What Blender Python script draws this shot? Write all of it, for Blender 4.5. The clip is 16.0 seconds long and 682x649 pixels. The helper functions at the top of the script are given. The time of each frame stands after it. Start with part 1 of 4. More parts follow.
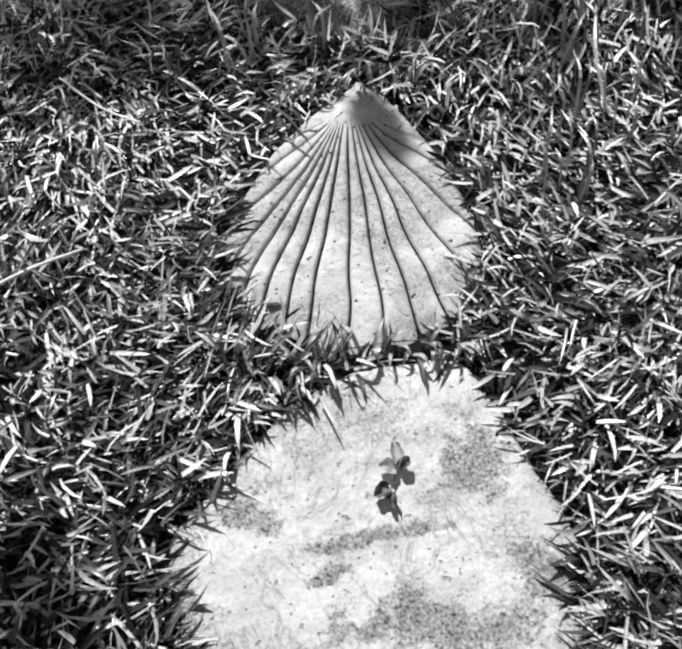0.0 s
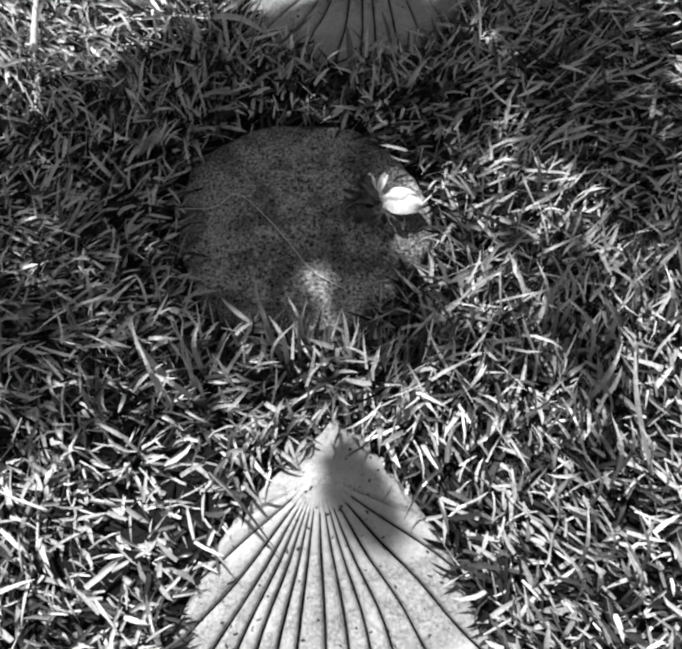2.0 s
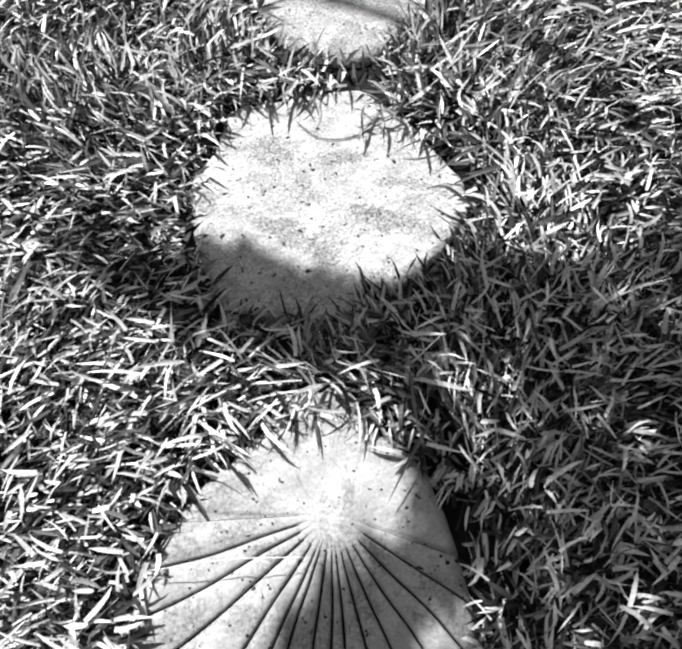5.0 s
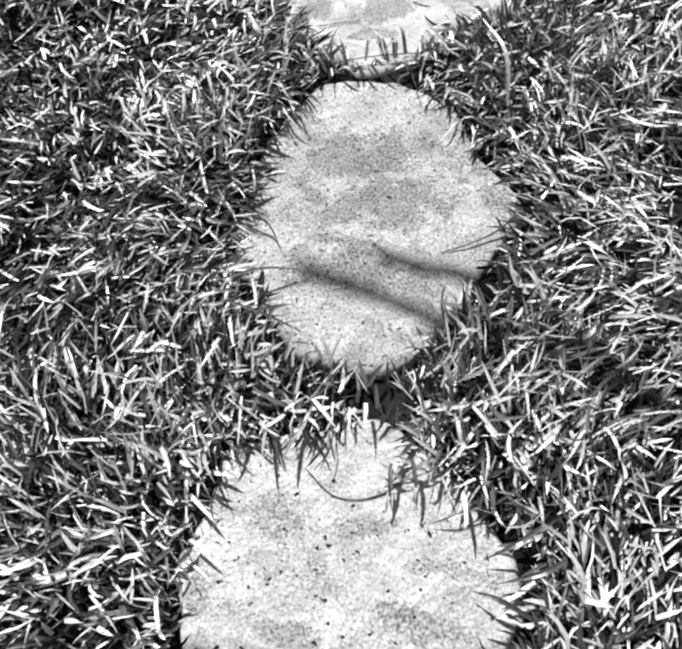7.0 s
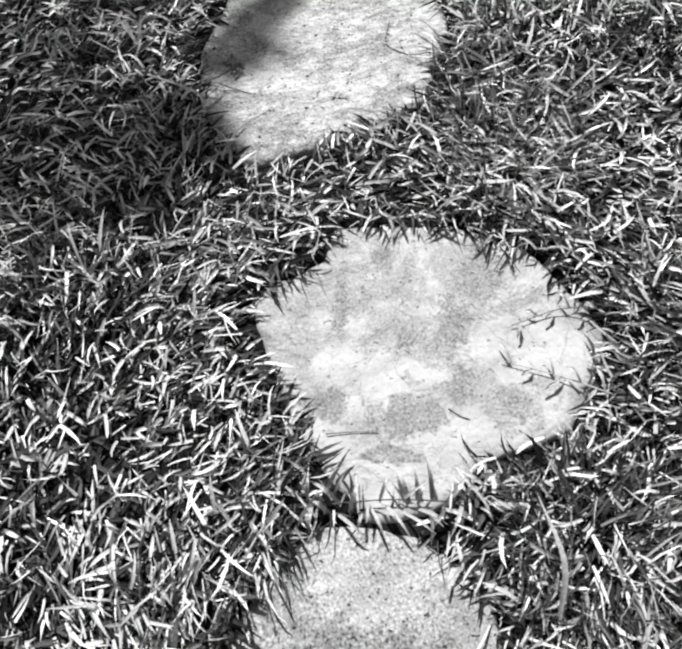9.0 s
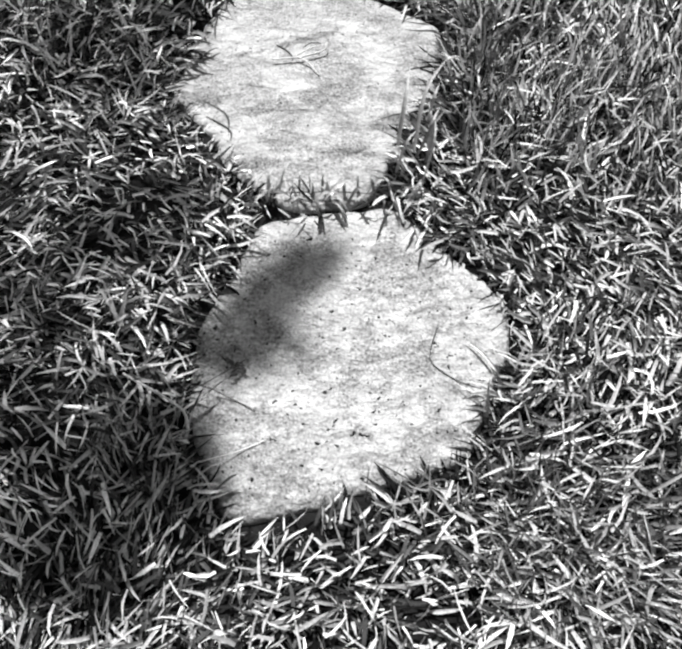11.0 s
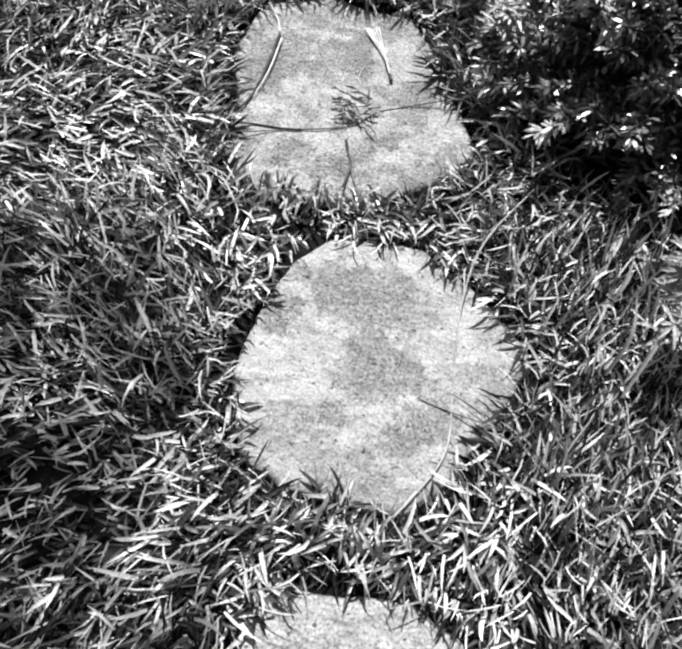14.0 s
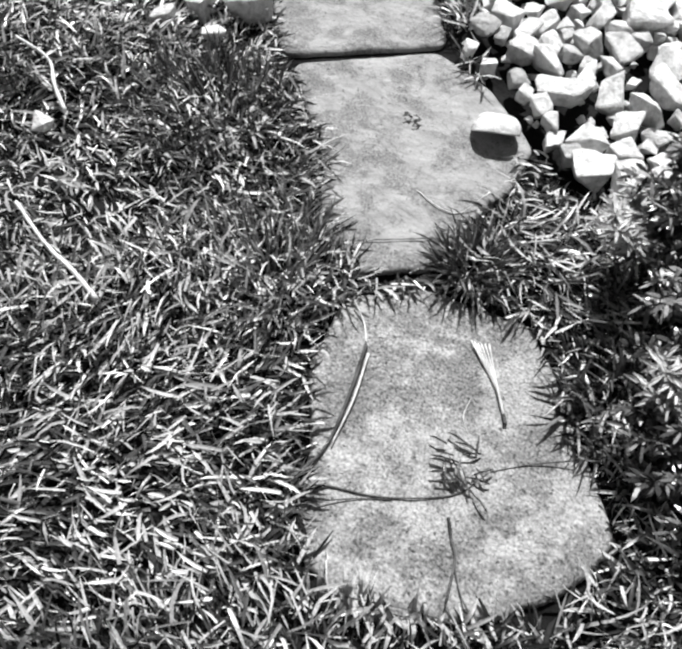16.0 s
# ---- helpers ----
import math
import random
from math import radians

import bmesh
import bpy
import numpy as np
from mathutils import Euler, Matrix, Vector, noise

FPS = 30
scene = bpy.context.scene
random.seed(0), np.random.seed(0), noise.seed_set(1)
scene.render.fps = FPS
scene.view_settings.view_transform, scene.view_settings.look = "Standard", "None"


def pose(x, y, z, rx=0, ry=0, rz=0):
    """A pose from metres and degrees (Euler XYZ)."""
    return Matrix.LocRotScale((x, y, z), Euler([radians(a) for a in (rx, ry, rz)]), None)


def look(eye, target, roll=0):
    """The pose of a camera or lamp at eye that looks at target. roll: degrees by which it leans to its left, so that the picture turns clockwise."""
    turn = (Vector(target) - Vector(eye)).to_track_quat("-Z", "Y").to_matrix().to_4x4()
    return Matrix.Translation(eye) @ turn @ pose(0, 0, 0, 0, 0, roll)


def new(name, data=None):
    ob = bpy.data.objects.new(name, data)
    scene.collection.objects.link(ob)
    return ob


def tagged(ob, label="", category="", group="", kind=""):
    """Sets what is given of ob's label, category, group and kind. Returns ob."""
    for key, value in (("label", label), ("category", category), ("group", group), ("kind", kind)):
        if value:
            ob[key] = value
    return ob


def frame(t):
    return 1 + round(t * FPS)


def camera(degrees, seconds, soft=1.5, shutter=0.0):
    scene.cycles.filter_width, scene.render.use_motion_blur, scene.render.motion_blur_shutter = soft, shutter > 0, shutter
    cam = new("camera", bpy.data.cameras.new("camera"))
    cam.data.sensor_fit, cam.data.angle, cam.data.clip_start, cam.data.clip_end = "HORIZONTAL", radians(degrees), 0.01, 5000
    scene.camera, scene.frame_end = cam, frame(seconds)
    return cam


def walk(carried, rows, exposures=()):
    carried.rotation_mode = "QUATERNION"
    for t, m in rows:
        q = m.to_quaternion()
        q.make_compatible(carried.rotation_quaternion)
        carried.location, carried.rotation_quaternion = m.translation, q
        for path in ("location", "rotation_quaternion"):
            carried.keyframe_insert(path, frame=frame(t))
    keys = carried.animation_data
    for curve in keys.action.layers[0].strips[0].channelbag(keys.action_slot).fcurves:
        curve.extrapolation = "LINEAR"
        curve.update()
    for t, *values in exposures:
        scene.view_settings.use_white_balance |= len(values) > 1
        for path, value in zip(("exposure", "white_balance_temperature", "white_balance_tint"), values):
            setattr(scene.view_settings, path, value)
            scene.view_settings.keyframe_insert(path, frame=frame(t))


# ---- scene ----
cam = camera(57.8, 16.0, soft=2.9)
PATH = [
    (0, (-0.024, 0.246, 0.857), (-0.041, 1.008, -0.992), -6.3),
    (0.5, (-0.036, 0.392, 0.860), (-0.037, 1.161, -0.986), -6.2),
    (1, (-0.015, 0.527, 0.853), (-0.001, 1.299, -0.991), -5.7),
    (1.5, (0.042, 0.738, 0.863), (0.052, 1.485, -0.992), -5.9),
    (2, (0.048, 0.863, 0.848), (0.083, 1.597, -1.013), -4.2),
    (2.5, (0.030, 1.055, 0.832), (0.070, 1.794, -1.027), -4.4),
    (3, (0.018, 1.249, 0.838), (0.080, 1.994, -1.017), -3.4),
    (3.5, (0.049, 1.375, 0.839), (0.125, 2.113, -1.018), -2.6),
    (4, (0.122, 1.576, 0.842), (0.213, 2.311, -1.016), -1.4),
    (4.2, (0.163, 1.644, 0.847), (0.247, 2.392, -1.006), -2.0),
    (6.3, (0.259, 2.337, 0.917), (0.311, 3.049, -0.951), -6.6),
    (6.5, (0.263, 2.377, 0.916), (0.319, 3.095, -0.950), -6.2),
    (7, (0.300, 2.527, 0.896), (0.353, 3.275, -0.958), -5.5),
    (7.5, (0.376, 2.710, 0.892), (0.419, 3.496, -0.946), -4.6),
    (8, (0.430, 2.869, 0.912), (0.441, 3.676, -0.918), -5.0),
    (8.5, (0.436, 2.998, 0.914), (0.424, 3.823, -0.907), -5.3),
    (9, (0.421, 3.291, 0.931), (0.412, 4.082, -0.906), -4.3),
    (9.2, (0.412, 3.386, 0.929), (0.410, 4.185, -0.904), -3.3),
    (11.3, (0.408, 4.068, 0.940), (0.373, 4.822, -0.913), 3.7),
    (11.5, (0.398, 4.147, 0.937), (0.348, 4.901, -0.915), 3.4),
    (12, (0.344, 4.393, 0.936), (0.280, 5.150, -0.915), 4.0),
    (12.5, (0.292, 4.562, 0.943), (0.206, 5.322, -0.905), 4.0),
    (13, (0.259, 4.710, 0.935), (0.145, 5.477, -0.908), 3.7),
    (13.5, (0.221, 4.957, 0.938), (0.103, 5.746, -0.897), 6.1),
    (14, (0.157, 5.095, 0.939), (0.020, 5.913, -0.881), 7.3),
    (14.5, (0.085, 5.258, 0.936), (-0.101, 6.089, -0.873), 6.0),
    (15, (-0.032, 5.427, 0.951), (-0.240, 6.283, -0.845), 5.8),
    (15.5, (-0.101, 5.530, 0.953), (-0.341, 6.416, -0.824), 4.9),
    (16, (-0.136, 5.654, 0.945), (-0.398, 6.566, -0.815), 4.9),
]
walk(cam, [(t, look(eye, target, roll)) for t, eye, target, roll in PATH],
     exposures=[(0, 0.50), (1, 0.50), (2, 0.57), (2.5, 0.70), (3, 1.00), (4, 1.06), (6.5, 0.83), (9, 0.67), (12, 0.77), (14.5, 0.72), (16, 0.58)])

# ---------------------------------------------------------------- light
SUN_FROM = Vector((-0.30, 0.954, 0.0)).normalized()
SUN_ELEV = radians(50)
TO_SUN = Vector((SUN_FROM.x * math.cos(SUN_ELEV), SUN_FROM.y * math.cos(SUN_ELEV), math.sin(SUN_ELEV)))

world = bpy.data.worlds.new("sky")
scene.world = world
world.use_nodes = True
wn = world.node_tree
wn.nodes.clear()
sky = wn.nodes.new("ShaderNodeTexSky")
sky.sky_type, sky.sun_disc = "NISHITA", False
sky.sun_elevation, sky.sun_rotation = SUN_ELEV, math.atan2(SUN_FROM.x, SUN_FROM.y)
grey = wn.nodes.new("ShaderNodeRGBToBW")
back = wn.nodes.new("ShaderNodeBackground")
back.inputs["Strength"].default_value = 0.070
wout = wn.nodes.new("ShaderNodeOutputWorld")
wn.links.new(sky.outputs[0], grey.inputs[0])
wn.links.new(grey.outputs[0], back.inputs["Color"])
wn.links.new(back.outputs[0], wout.inputs[0])

lamp = bpy.data.lights.new("sun", "SUN")
lamp.energy, lamp.angle = 5.0, radians(0.55)
new("sun", lamp).matrix_world = look(TO_SUN * 20, (0, 0, 0))

# ---------------------------------------------------------------- materials


class Nodes:
    """A small helper to wire one grey-scale material."""

    def __init__(self, name):
        self.mat = bpy.data.materials.new(name)
        self.mat.use_nodes = True
        self.t = self.mat.node_tree
        self.t.nodes.clear()
        self.out = self.t.nodes.new("ShaderNodeOutputMaterial")
        self.geo = self.t.nodes.new("ShaderNodeNewGeometry")
        self.tex = self.t.nodes.new("ShaderNodeTexCoord")
        self.info = self.t.nodes.new("ShaderNodeObjectInfo")

    def put(self, kind, **values):
        n = self.t.nodes.new(kind)
        for key, v in values.items():
            n.inputs[key].default_value = v
        return n

    def link(self, a, b):
        self.t.links.new(a, b)

    def noise(self, scale, detail=3.0, rough=0.55, where=None, distort=0.0):
        n = self.put("ShaderNodeTexNoise", Scale=scale, Detail=detail, Roughness=rough, Distortion=distort)
        self.link(where or self.geo.outputs["Position"], n.inputs["Vector"])
        return n.outputs["Fac"]

    def ramp(self, fac, stops):
        n = self.t.nodes.new("ShaderNodeValToRGB")
        el = n.color_ramp.elements
        while len(el) < len(stops):
            el.new(0.5)
        for e, (p, v) in zip(el, stops):
            e.position, e.color = p, (v, v, v, 1)
        self.link(fac, n.inputs["Fac"])
        return n.outputs["Color"]

    def math(self, op, a, b):
        n = self.t.nodes.new("ShaderNodeMath")
        n.operation = op
        for i, v in enumerate((a, b)):
            if isinstance(v, (int, float)):
                n.inputs[i].default_value = v
            else:
                self.link(v, n.inputs[i])
        return n.outputs[0]

    def mix(self, kind, a, b, fac=1.0):
        n = self.t.nodes.new("ShaderNodeMixRGB")
        n.blend_type = kind
        for i, v in (("Fac", fac), ("Color1", a), ("Color2", b)):
            if isinstance(v, (int, float)):
                n.inputs[i].default_value = v if i == "Fac" else (v, v, v, 1)
            else:
                self.link(v, n.inputs[i])
        return n.outputs[0]

    def shade(self, colour, rough=0.8, bump=None, bump_depth=0.002, spec=0.3, translucent=0.0, coat=0.0):
        p = self.put("ShaderNodeBsdfPrincipled", Roughness=rough)
        p.inputs["Specular IOR Level"].default_value = spec
        p.inputs["Coat Weight"].default_value = coat
        self.link(colour, p.inputs["Base Color"])
        if bump is not None:
            b = self.put("ShaderNodeBump", Strength=1.0, Distance=bump_depth)
            self.link(bump, b.inputs["Height"])
            self.link(b.outputs[0], p.inputs["Normal"])
        last = p.outputs[0]
        if translucent:
            tr = self.t.nodes.new("ShaderNodeBsdfTranslucent")
            self.link(colour, tr.inputs["Color"])
            m = self.put("ShaderNodeMixShader", Fac=translucent)
            self.link(last, m.inputs[1])
            self.link(tr.outputs[0], m.inputs[2])
            last = m.outputs[0]
        self.link(last, self.out.inputs["Surface"])
        return self.mat


def blade_material(name, low, mid, high, translucent=0.4, rough=0.32, spec=0.6):
    m = Nodes(name)
    c = m.ramp(m.geo.outputs["Random Per Island"], [(0.0, low), (0.14, 0.5 * low + 0.15 * mid), (0.40, mid), (0.85, high), (1.0, min(0.85, high * 1.12))])
    streak = m.ramp(m.noise(260, 2), [(0.3, 0.7), (0.7, 1.15)])
    return m.shade(m.mix("MULTIPLY", c, streak), rough, spec=spec, translucent=translucent)


def concrete_material(name, dark, light, speck=0.5, pits=0.45, scale=1.0, smooth=0.85, ridge=1.0, stains_and_shadows=(), marks=1.0):
    """Cast concrete: broad staining, slanting ridges, sandy grain and dark pin-holes, offset stone by stone.
    Patches listed as x, y, half sizes and turn: worn, darker concrete, and on one stone painted branch shadow."""
    m = Nodes(name)
    off = m.put("ShaderNodeVectorMath")
    off.operation = "ADD"
    shift = m.math("MULTIPLY", m.info.outputs["Random"], 37.0)
    m.link(m.geo.outputs["Position"], off.inputs[0])
    m.link(shift, off.inputs[1])
    where = off.outputs[0]
    stain = m.noise(8.0 * scale, 8, 0.66, where, 0.35)
    worn = m.ramp(stain, [(0.45, 1.0 - marks), (0.52, 1.0)])
    if stains_and_shadows:
        fray = m.math("ADD", m.math("MULTIPLY", m.noise(20, 7, 0.72, where), 3.2), m.math("MULTIPLY", m.noise(130, 3, 0.6, where), 0.7))
        patch = None
        for x, y, rx, ry, turn in stains_and_shadows:
            c, s = math.cos(radians(turn)), math.sin(radians(turn))
            turned = m.put("ShaderNodeMapping", Rotation=(0, 0, -radians(turn)))
            m.link(m.geo.outputs["Position"], turned.inputs["Vector"])
            place = m.put("ShaderNodeMapping", Location=(-(c * x + s * y) / rx, -(c * y - s * x) / ry, 0), Scale=(1 / rx, 1 / ry, 0))
            m.link(turned.outputs[0], place.inputs["Vector"])
            far = m.put("ShaderNodeVectorMath")
            far.operation = "LENGTH"
            m.link(place.outputs[0], far.inputs[0])
            patch = far.outputs["Value"] if patch is None else m.math("MINIMUM", patch, far.outputs["Value"])
        edge = m.math("ADD", patch, fray)
        spot = m.ramp(m.math("MULTIPLY", edge, 0.3), [(0.78, 0.0), (0.88, 1.0)])
        worn = m.mix("MULTIPLY", worn, spot)
    streak = m.put("ShaderNodeMapping", Scale=(1.0, 1.6, 1.0), Rotation=(0, 0, -0.55))
    m.link(where, streak.inputs["Vector"])
    slant = m.noise(14 * scale, 3, 0.5, streak.outputs[0], 0.2)
    vein = m.ramp(slant, [(0.36, 0.86), (0.62, 1.06)])
    base = m.mix("MULTIPLY", m.mix("MIX", dark, light, worn), vein)
    crack = m.ramp(m.noise(7.0 * scale, 5, 0.6, where, 0.8), [(0.490, 1.0), (0.5, 0.66), (0.510, 1.0)])
    base = m.mix("MULTIPLY", base, crack)
    fine = m.noise(230, 1.5, 0.5, where)
    rough_grain = m.ramp(fine, [(0.34, 1.0 - 0.85 * speck), (0.45, 1.0), (0.55, 1.0), (0.65, 1.0 + 0.8 * speck)])
    soft_grain = m.ramp(m.noise(140, 4, 0.7, where), [(0.35, 1.0 - 0.22 * speck), (0.65, 1.0 + 0.12 * speck)])
    grain = m.mix("MIX", rough_grain, soft_grain, m.math("MULTIPLY", worn, smooth))
    pit = m.ramp(m.noise(105, 1, 0.5, where), [(0.26, 0.05), (0.30, 1.0)])
    c = m.mix("MULTIPLY", m.mix("MULTIPLY", base, grain), pit, pits)
    h = m.math("ADD", m.math("MULTIPLY", fine, 0.18), m.math("ADD", m.math("MULTIPLY", slant, 3.2 * ridge), m.math("MULTIPLY", pit, 0.4)))
    h = m.math("ADD", h, m.math("MULTIPLY", m.noise(52, 4, 0.6, where), 0.8))
    return m.shade(c, 0.92, h, 0.0030, 0.15)


def plain_material(name, low, high, scale=120, rough=0.7, spec=0.3, translucent=0.0, depth=0.001):
    m = Nodes(name)
    broad = m.ramp(m.noise(scale * 0.2, 3), [(0.35, low), (0.65, high)])
    fine = m.ramp(m.noise(scale * 3, 3), [(0.3, 0.75), (0.7, 1.15)])
    return m.shade(m.mix("MULTIPLY", broad, fine), rough, m.noise(scale, 4), depth, spec, translucent)


M_BLADE = blade_material("grass_blade", 0.030, 0.48, 0.64, 0.06, 0.34, 0.65)
# near-black blade colour, for the shade low in the lawn
M_SHADE_BLADE = blade_material("shade_dark_blade", 0.006, 0.022, 0.07, 0.0, 0.7, 0.1)
M_STRAW = blade_material("dry_straw", 0.45, 0.62, 0.78, 0.2, 0.45, 0.4)
M_TUFT = blade_material("dark_tuft_blade", 0.06, 0.18, 0.42, 0.2)
def shade_soil_material():
    """Soil coloured near black as shade between blades by the path, mown turf far off."""
    m = Nodes("shade_black_soil")
    # soil colour held near black so gaps in the grass read as shade
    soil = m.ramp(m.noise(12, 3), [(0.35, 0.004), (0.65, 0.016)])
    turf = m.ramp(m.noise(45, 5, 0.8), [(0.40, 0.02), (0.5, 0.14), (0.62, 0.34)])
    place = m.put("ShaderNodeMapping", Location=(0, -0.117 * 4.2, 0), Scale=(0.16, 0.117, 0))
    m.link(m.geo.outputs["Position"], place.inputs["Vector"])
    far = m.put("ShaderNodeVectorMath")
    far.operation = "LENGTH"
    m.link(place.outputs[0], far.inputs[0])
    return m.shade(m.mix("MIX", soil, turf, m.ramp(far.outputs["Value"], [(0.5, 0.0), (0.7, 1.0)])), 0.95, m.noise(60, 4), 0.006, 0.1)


M_SHADE_SOIL = shade_soil_material()
STAINS_A = [(0.052, 0.184, 0.144, 0.040, -4), (-0.013, 0.295, 0.098, 0.014, 6), (0.133, 0.381, 0.049, 0.061, 15), (-0.178, 0.333, 0.052, 0.022, -24), (-0.264, 0.228, 0.019, 0.044, -3), (0.200, 0.243, 0.035, 0.044, 22), (-0.073, 0.254, 0.039, 0.012, 15)]
# soft branch shadows painted on the stone as darker streaks
SHADOW_STREAKS_E = [(0.187, 2.616, 0.074, 0.032, -21), (0.311, 2.584, 0.059, 0.015, -11), (0.427, 2.507, 0.076, 0.016, -21), (0.242, 2.543, 0.033, 0.016, -70), (0.356, 2.455, 0.068, 0.021, -25), (0.201, 2.453, 0.080, 0.023, -35), (0.244, 2.408, 0.043, 0.015, -39), (0.070, 2.542, 0.026, 0.038, -11)]
# grey staining, and third in the list a narrow slanting dark streak
PATCHES_F = [(0.412, 3.196, 0.143, 0.059, -6), (0.430, 3.097, 0.156, 0.058, -6), (0.320, 3.129, 0.051, 0.018, -50), (0.356, 2.984, 0.122, 0.068, -25), (0.615, 3.072, 0.039, 0.032, -6)]
STAINS_G = [(0.653, 3.768, 0.045, 0.053, -8), (0.594, 3.677, 0.038, 0.056, -6), (0.523, 3.531, 0.054, 0.047, -6), (0.388, 3.552, 0.051, 0.035, -7), (0.596, 3.576, 0.031, 0.038, -7), (0.673, 3.542, 0.035, 0.028, -7), (0.419, 3.737, 0.015, 0.068, -9), (0.496, 3.811, 0.025, 0.028, -7), (0.518, 3.661, 0.020, 0.021, -9), (0.482, 3.472, 0.045, 0.016, -8)]
STAINS_I = [(0.323, 4.826, 0.058, 0.042, 11), (0.099, 4.798, 0.055, 0.024, 21), (0.472, 4.777, 0.083, 0.021, 20), (0.214, 4.652, 0.064, 0.025, 25), (0.369, 4.699, 0.099, 0.021, 20), (0.259, 4.957, 0.124, 0.012, 24), (0.220, 4.786, 0.061, 0.015, 25)]
STAINS_J = [(0.097, 5.577, 0.125, 0.073, -5), (0.170, 5.475, 0.090, 0.067, -15), (-0.013, 5.508, 0.044, 0.056, 17), (0.253, 5.372, 0.085, 0.033, 37), (0.115, 5.359, 0.048, 0.027, 17)]
STAINS_K = [(-0.115, 5.830, 0.054, 0.042, 20), (0.061, 5.923, 0.046, 0.031, 22), (-0.017, 6.252, 0.085, 0.043, 22), (-0.209, 6.036, 0.065, 0.067, 22), (-0.054, 6.122, 0.044, 0.077, 21), (0.109, 6.049, 0.042, 0.042, 21), (0.001, 5.822, 0.038, 0.023, 22)]
M_STONE_A = concrete_material("smooth_stained_concrete", 0.21, 0.46, 0.8, 0.5, 1.0, 0.95, 0.6, STAINS_A, 0.45)
# base colour lowered to deepen the shade this stone lies in
M_STONE_C = concrete_material("shade_darkened_concrete", 0.12, 0.25, 1.1, 0.25, 1.6, 0.0, 1.4)
M_STONE_E = concrete_material("pitted_concrete", 0.25, 0.395, 0.8, 1.0, 1.6, 0.6, 0.9, SHADOW_STREAKS_E, 0.4)
M_STONE_F = concrete_material("mottled_grey_concrete", 0.19, 0.345, 0.85, 0.8, 1.0, 0.45, 0.9, PATCHES_F, 0.5)
M_STONE_G = concrete_material("pale_blotched_concrete", 0.235, 0.43, 0.5, 0.4, 1.0, 0.95, 0.6, STAINS_G, 0.6)
M_STONE_H = concrete_material("pale_pitted_concrete", 0.27, 0.41, 0.6, 1.0, 1.6, 0.5, 1.5)
M_STONE_I = concrete_material("ridged_sandy_concrete", 0.22, 0.40, 0.7, 0.7, 1.0, 0.7, 2.2, STAINS_I, 0.6)
M_STONE_J = concrete_material("speckled_sandy_concrete", 0.20, 0.36, 0.65, 0.6, 1.3, 0.5, 1.0, STAINS_J, 0.6)
M_STONE_K = concrete_material("coarse_sandy_concrete", 0.18, 0.33, 0.75, 0.6, 1.3, 0.35, 1.0, STAINS_K, 0.8)
M_SLAB = concrete_material("grey_slab_concrete", 0.21, 0.32, 0.5, 0.4, 1.2)
M_SHELL = concrete_material("shell_concrete", 0.30, 0.46, 0.5, 0.9, 1.0, 0.85, 0.4, (), 0.7)
M_SHELL_PITTED = concrete_material("speckled_shell_concrete", 0.22, 0.35, 0.6, 1.0, 1.2, 0.75, 0.4, (), 0.6)
def rock_material():
    m = Nodes("pale_broken_rock")
    tone = m.ramp(m.info.outputs["Random"], [(0.0, 0.42), (0.25, 0.68), (1.0, 0.84)])
    broad = m.ramp(m.noise(34, 6, 0.7), [(0.36, 0.60), (0.56, 1.05)])
    fine = m.ramp(m.noise(160, 4, 0.7), [(0.3, 0.8), (0.7, 1.1)])
    return m.shade(m.mix("MULTIPLY", m.mix("MULTIPLY", tone, broad), fine), 0.88, m.noise(55, 6, 0.7), 0.007, 0.15)


M_ROCK = rock_material()
M_TWIG = plain_material("dark_twig_bark", 0.035, 0.11, 200, 0.8, 0.2)
M_PALE = plain_material("bleached_stalk", 0.55, 0.8, 200, 0.6, 0.3)
M_STALK = plain_material("weathered_grey_stalk", 0.28, 0.5, 200, 0.7, 0.25)
M_DEAD = plain_material("curled_dead_leaf", 0.035, 0.24, 260, 0.6, 0.3, 0.2)
M_DRY = plain_material("dry_pale_leaf", 0.30, 0.60, 260, 0.6, 0.3, 0.5)
M_PETAL = plain_material("white_petal", 0.8, 0.88, 30, 0.5, 0.3, 0.15)
M_LEAF = blade_material("tree_leaf", 0.015, 0.045, 0.16, 0.08, 0.3, 0.5)
M_SPRIG = blade_material("shrub_leaf", 0.012, 0.05, 0.36, 0.04, 0.3, 0.6)
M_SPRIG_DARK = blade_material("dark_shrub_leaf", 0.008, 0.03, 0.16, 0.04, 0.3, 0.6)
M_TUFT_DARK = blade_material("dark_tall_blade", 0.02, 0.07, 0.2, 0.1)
M_LEAF_PALE = blade_material("pale_shrub_leaf", 0.35, 0.5, 0.7, 0.2, 0.4, 0.4)
M_BARK = plain_material("tree_bark", 0.08, 0.22, 40, 0.9, 0.2, depth=0.01)

# ---------------------------------------------------------------- helpers


def mesh_from(name, verts, faces, material, smooth=False):
    me = bpy.data.meshes.new(name)
    me.from_pydata([tuple(v) for v in verts], [], [tuple(f) for f in faces])
    me.materials.append(material)
    if smooth:
        me.polygons.foreach_set("use_smooth", [True] * len(me.polygons))
    me.update()
    return me


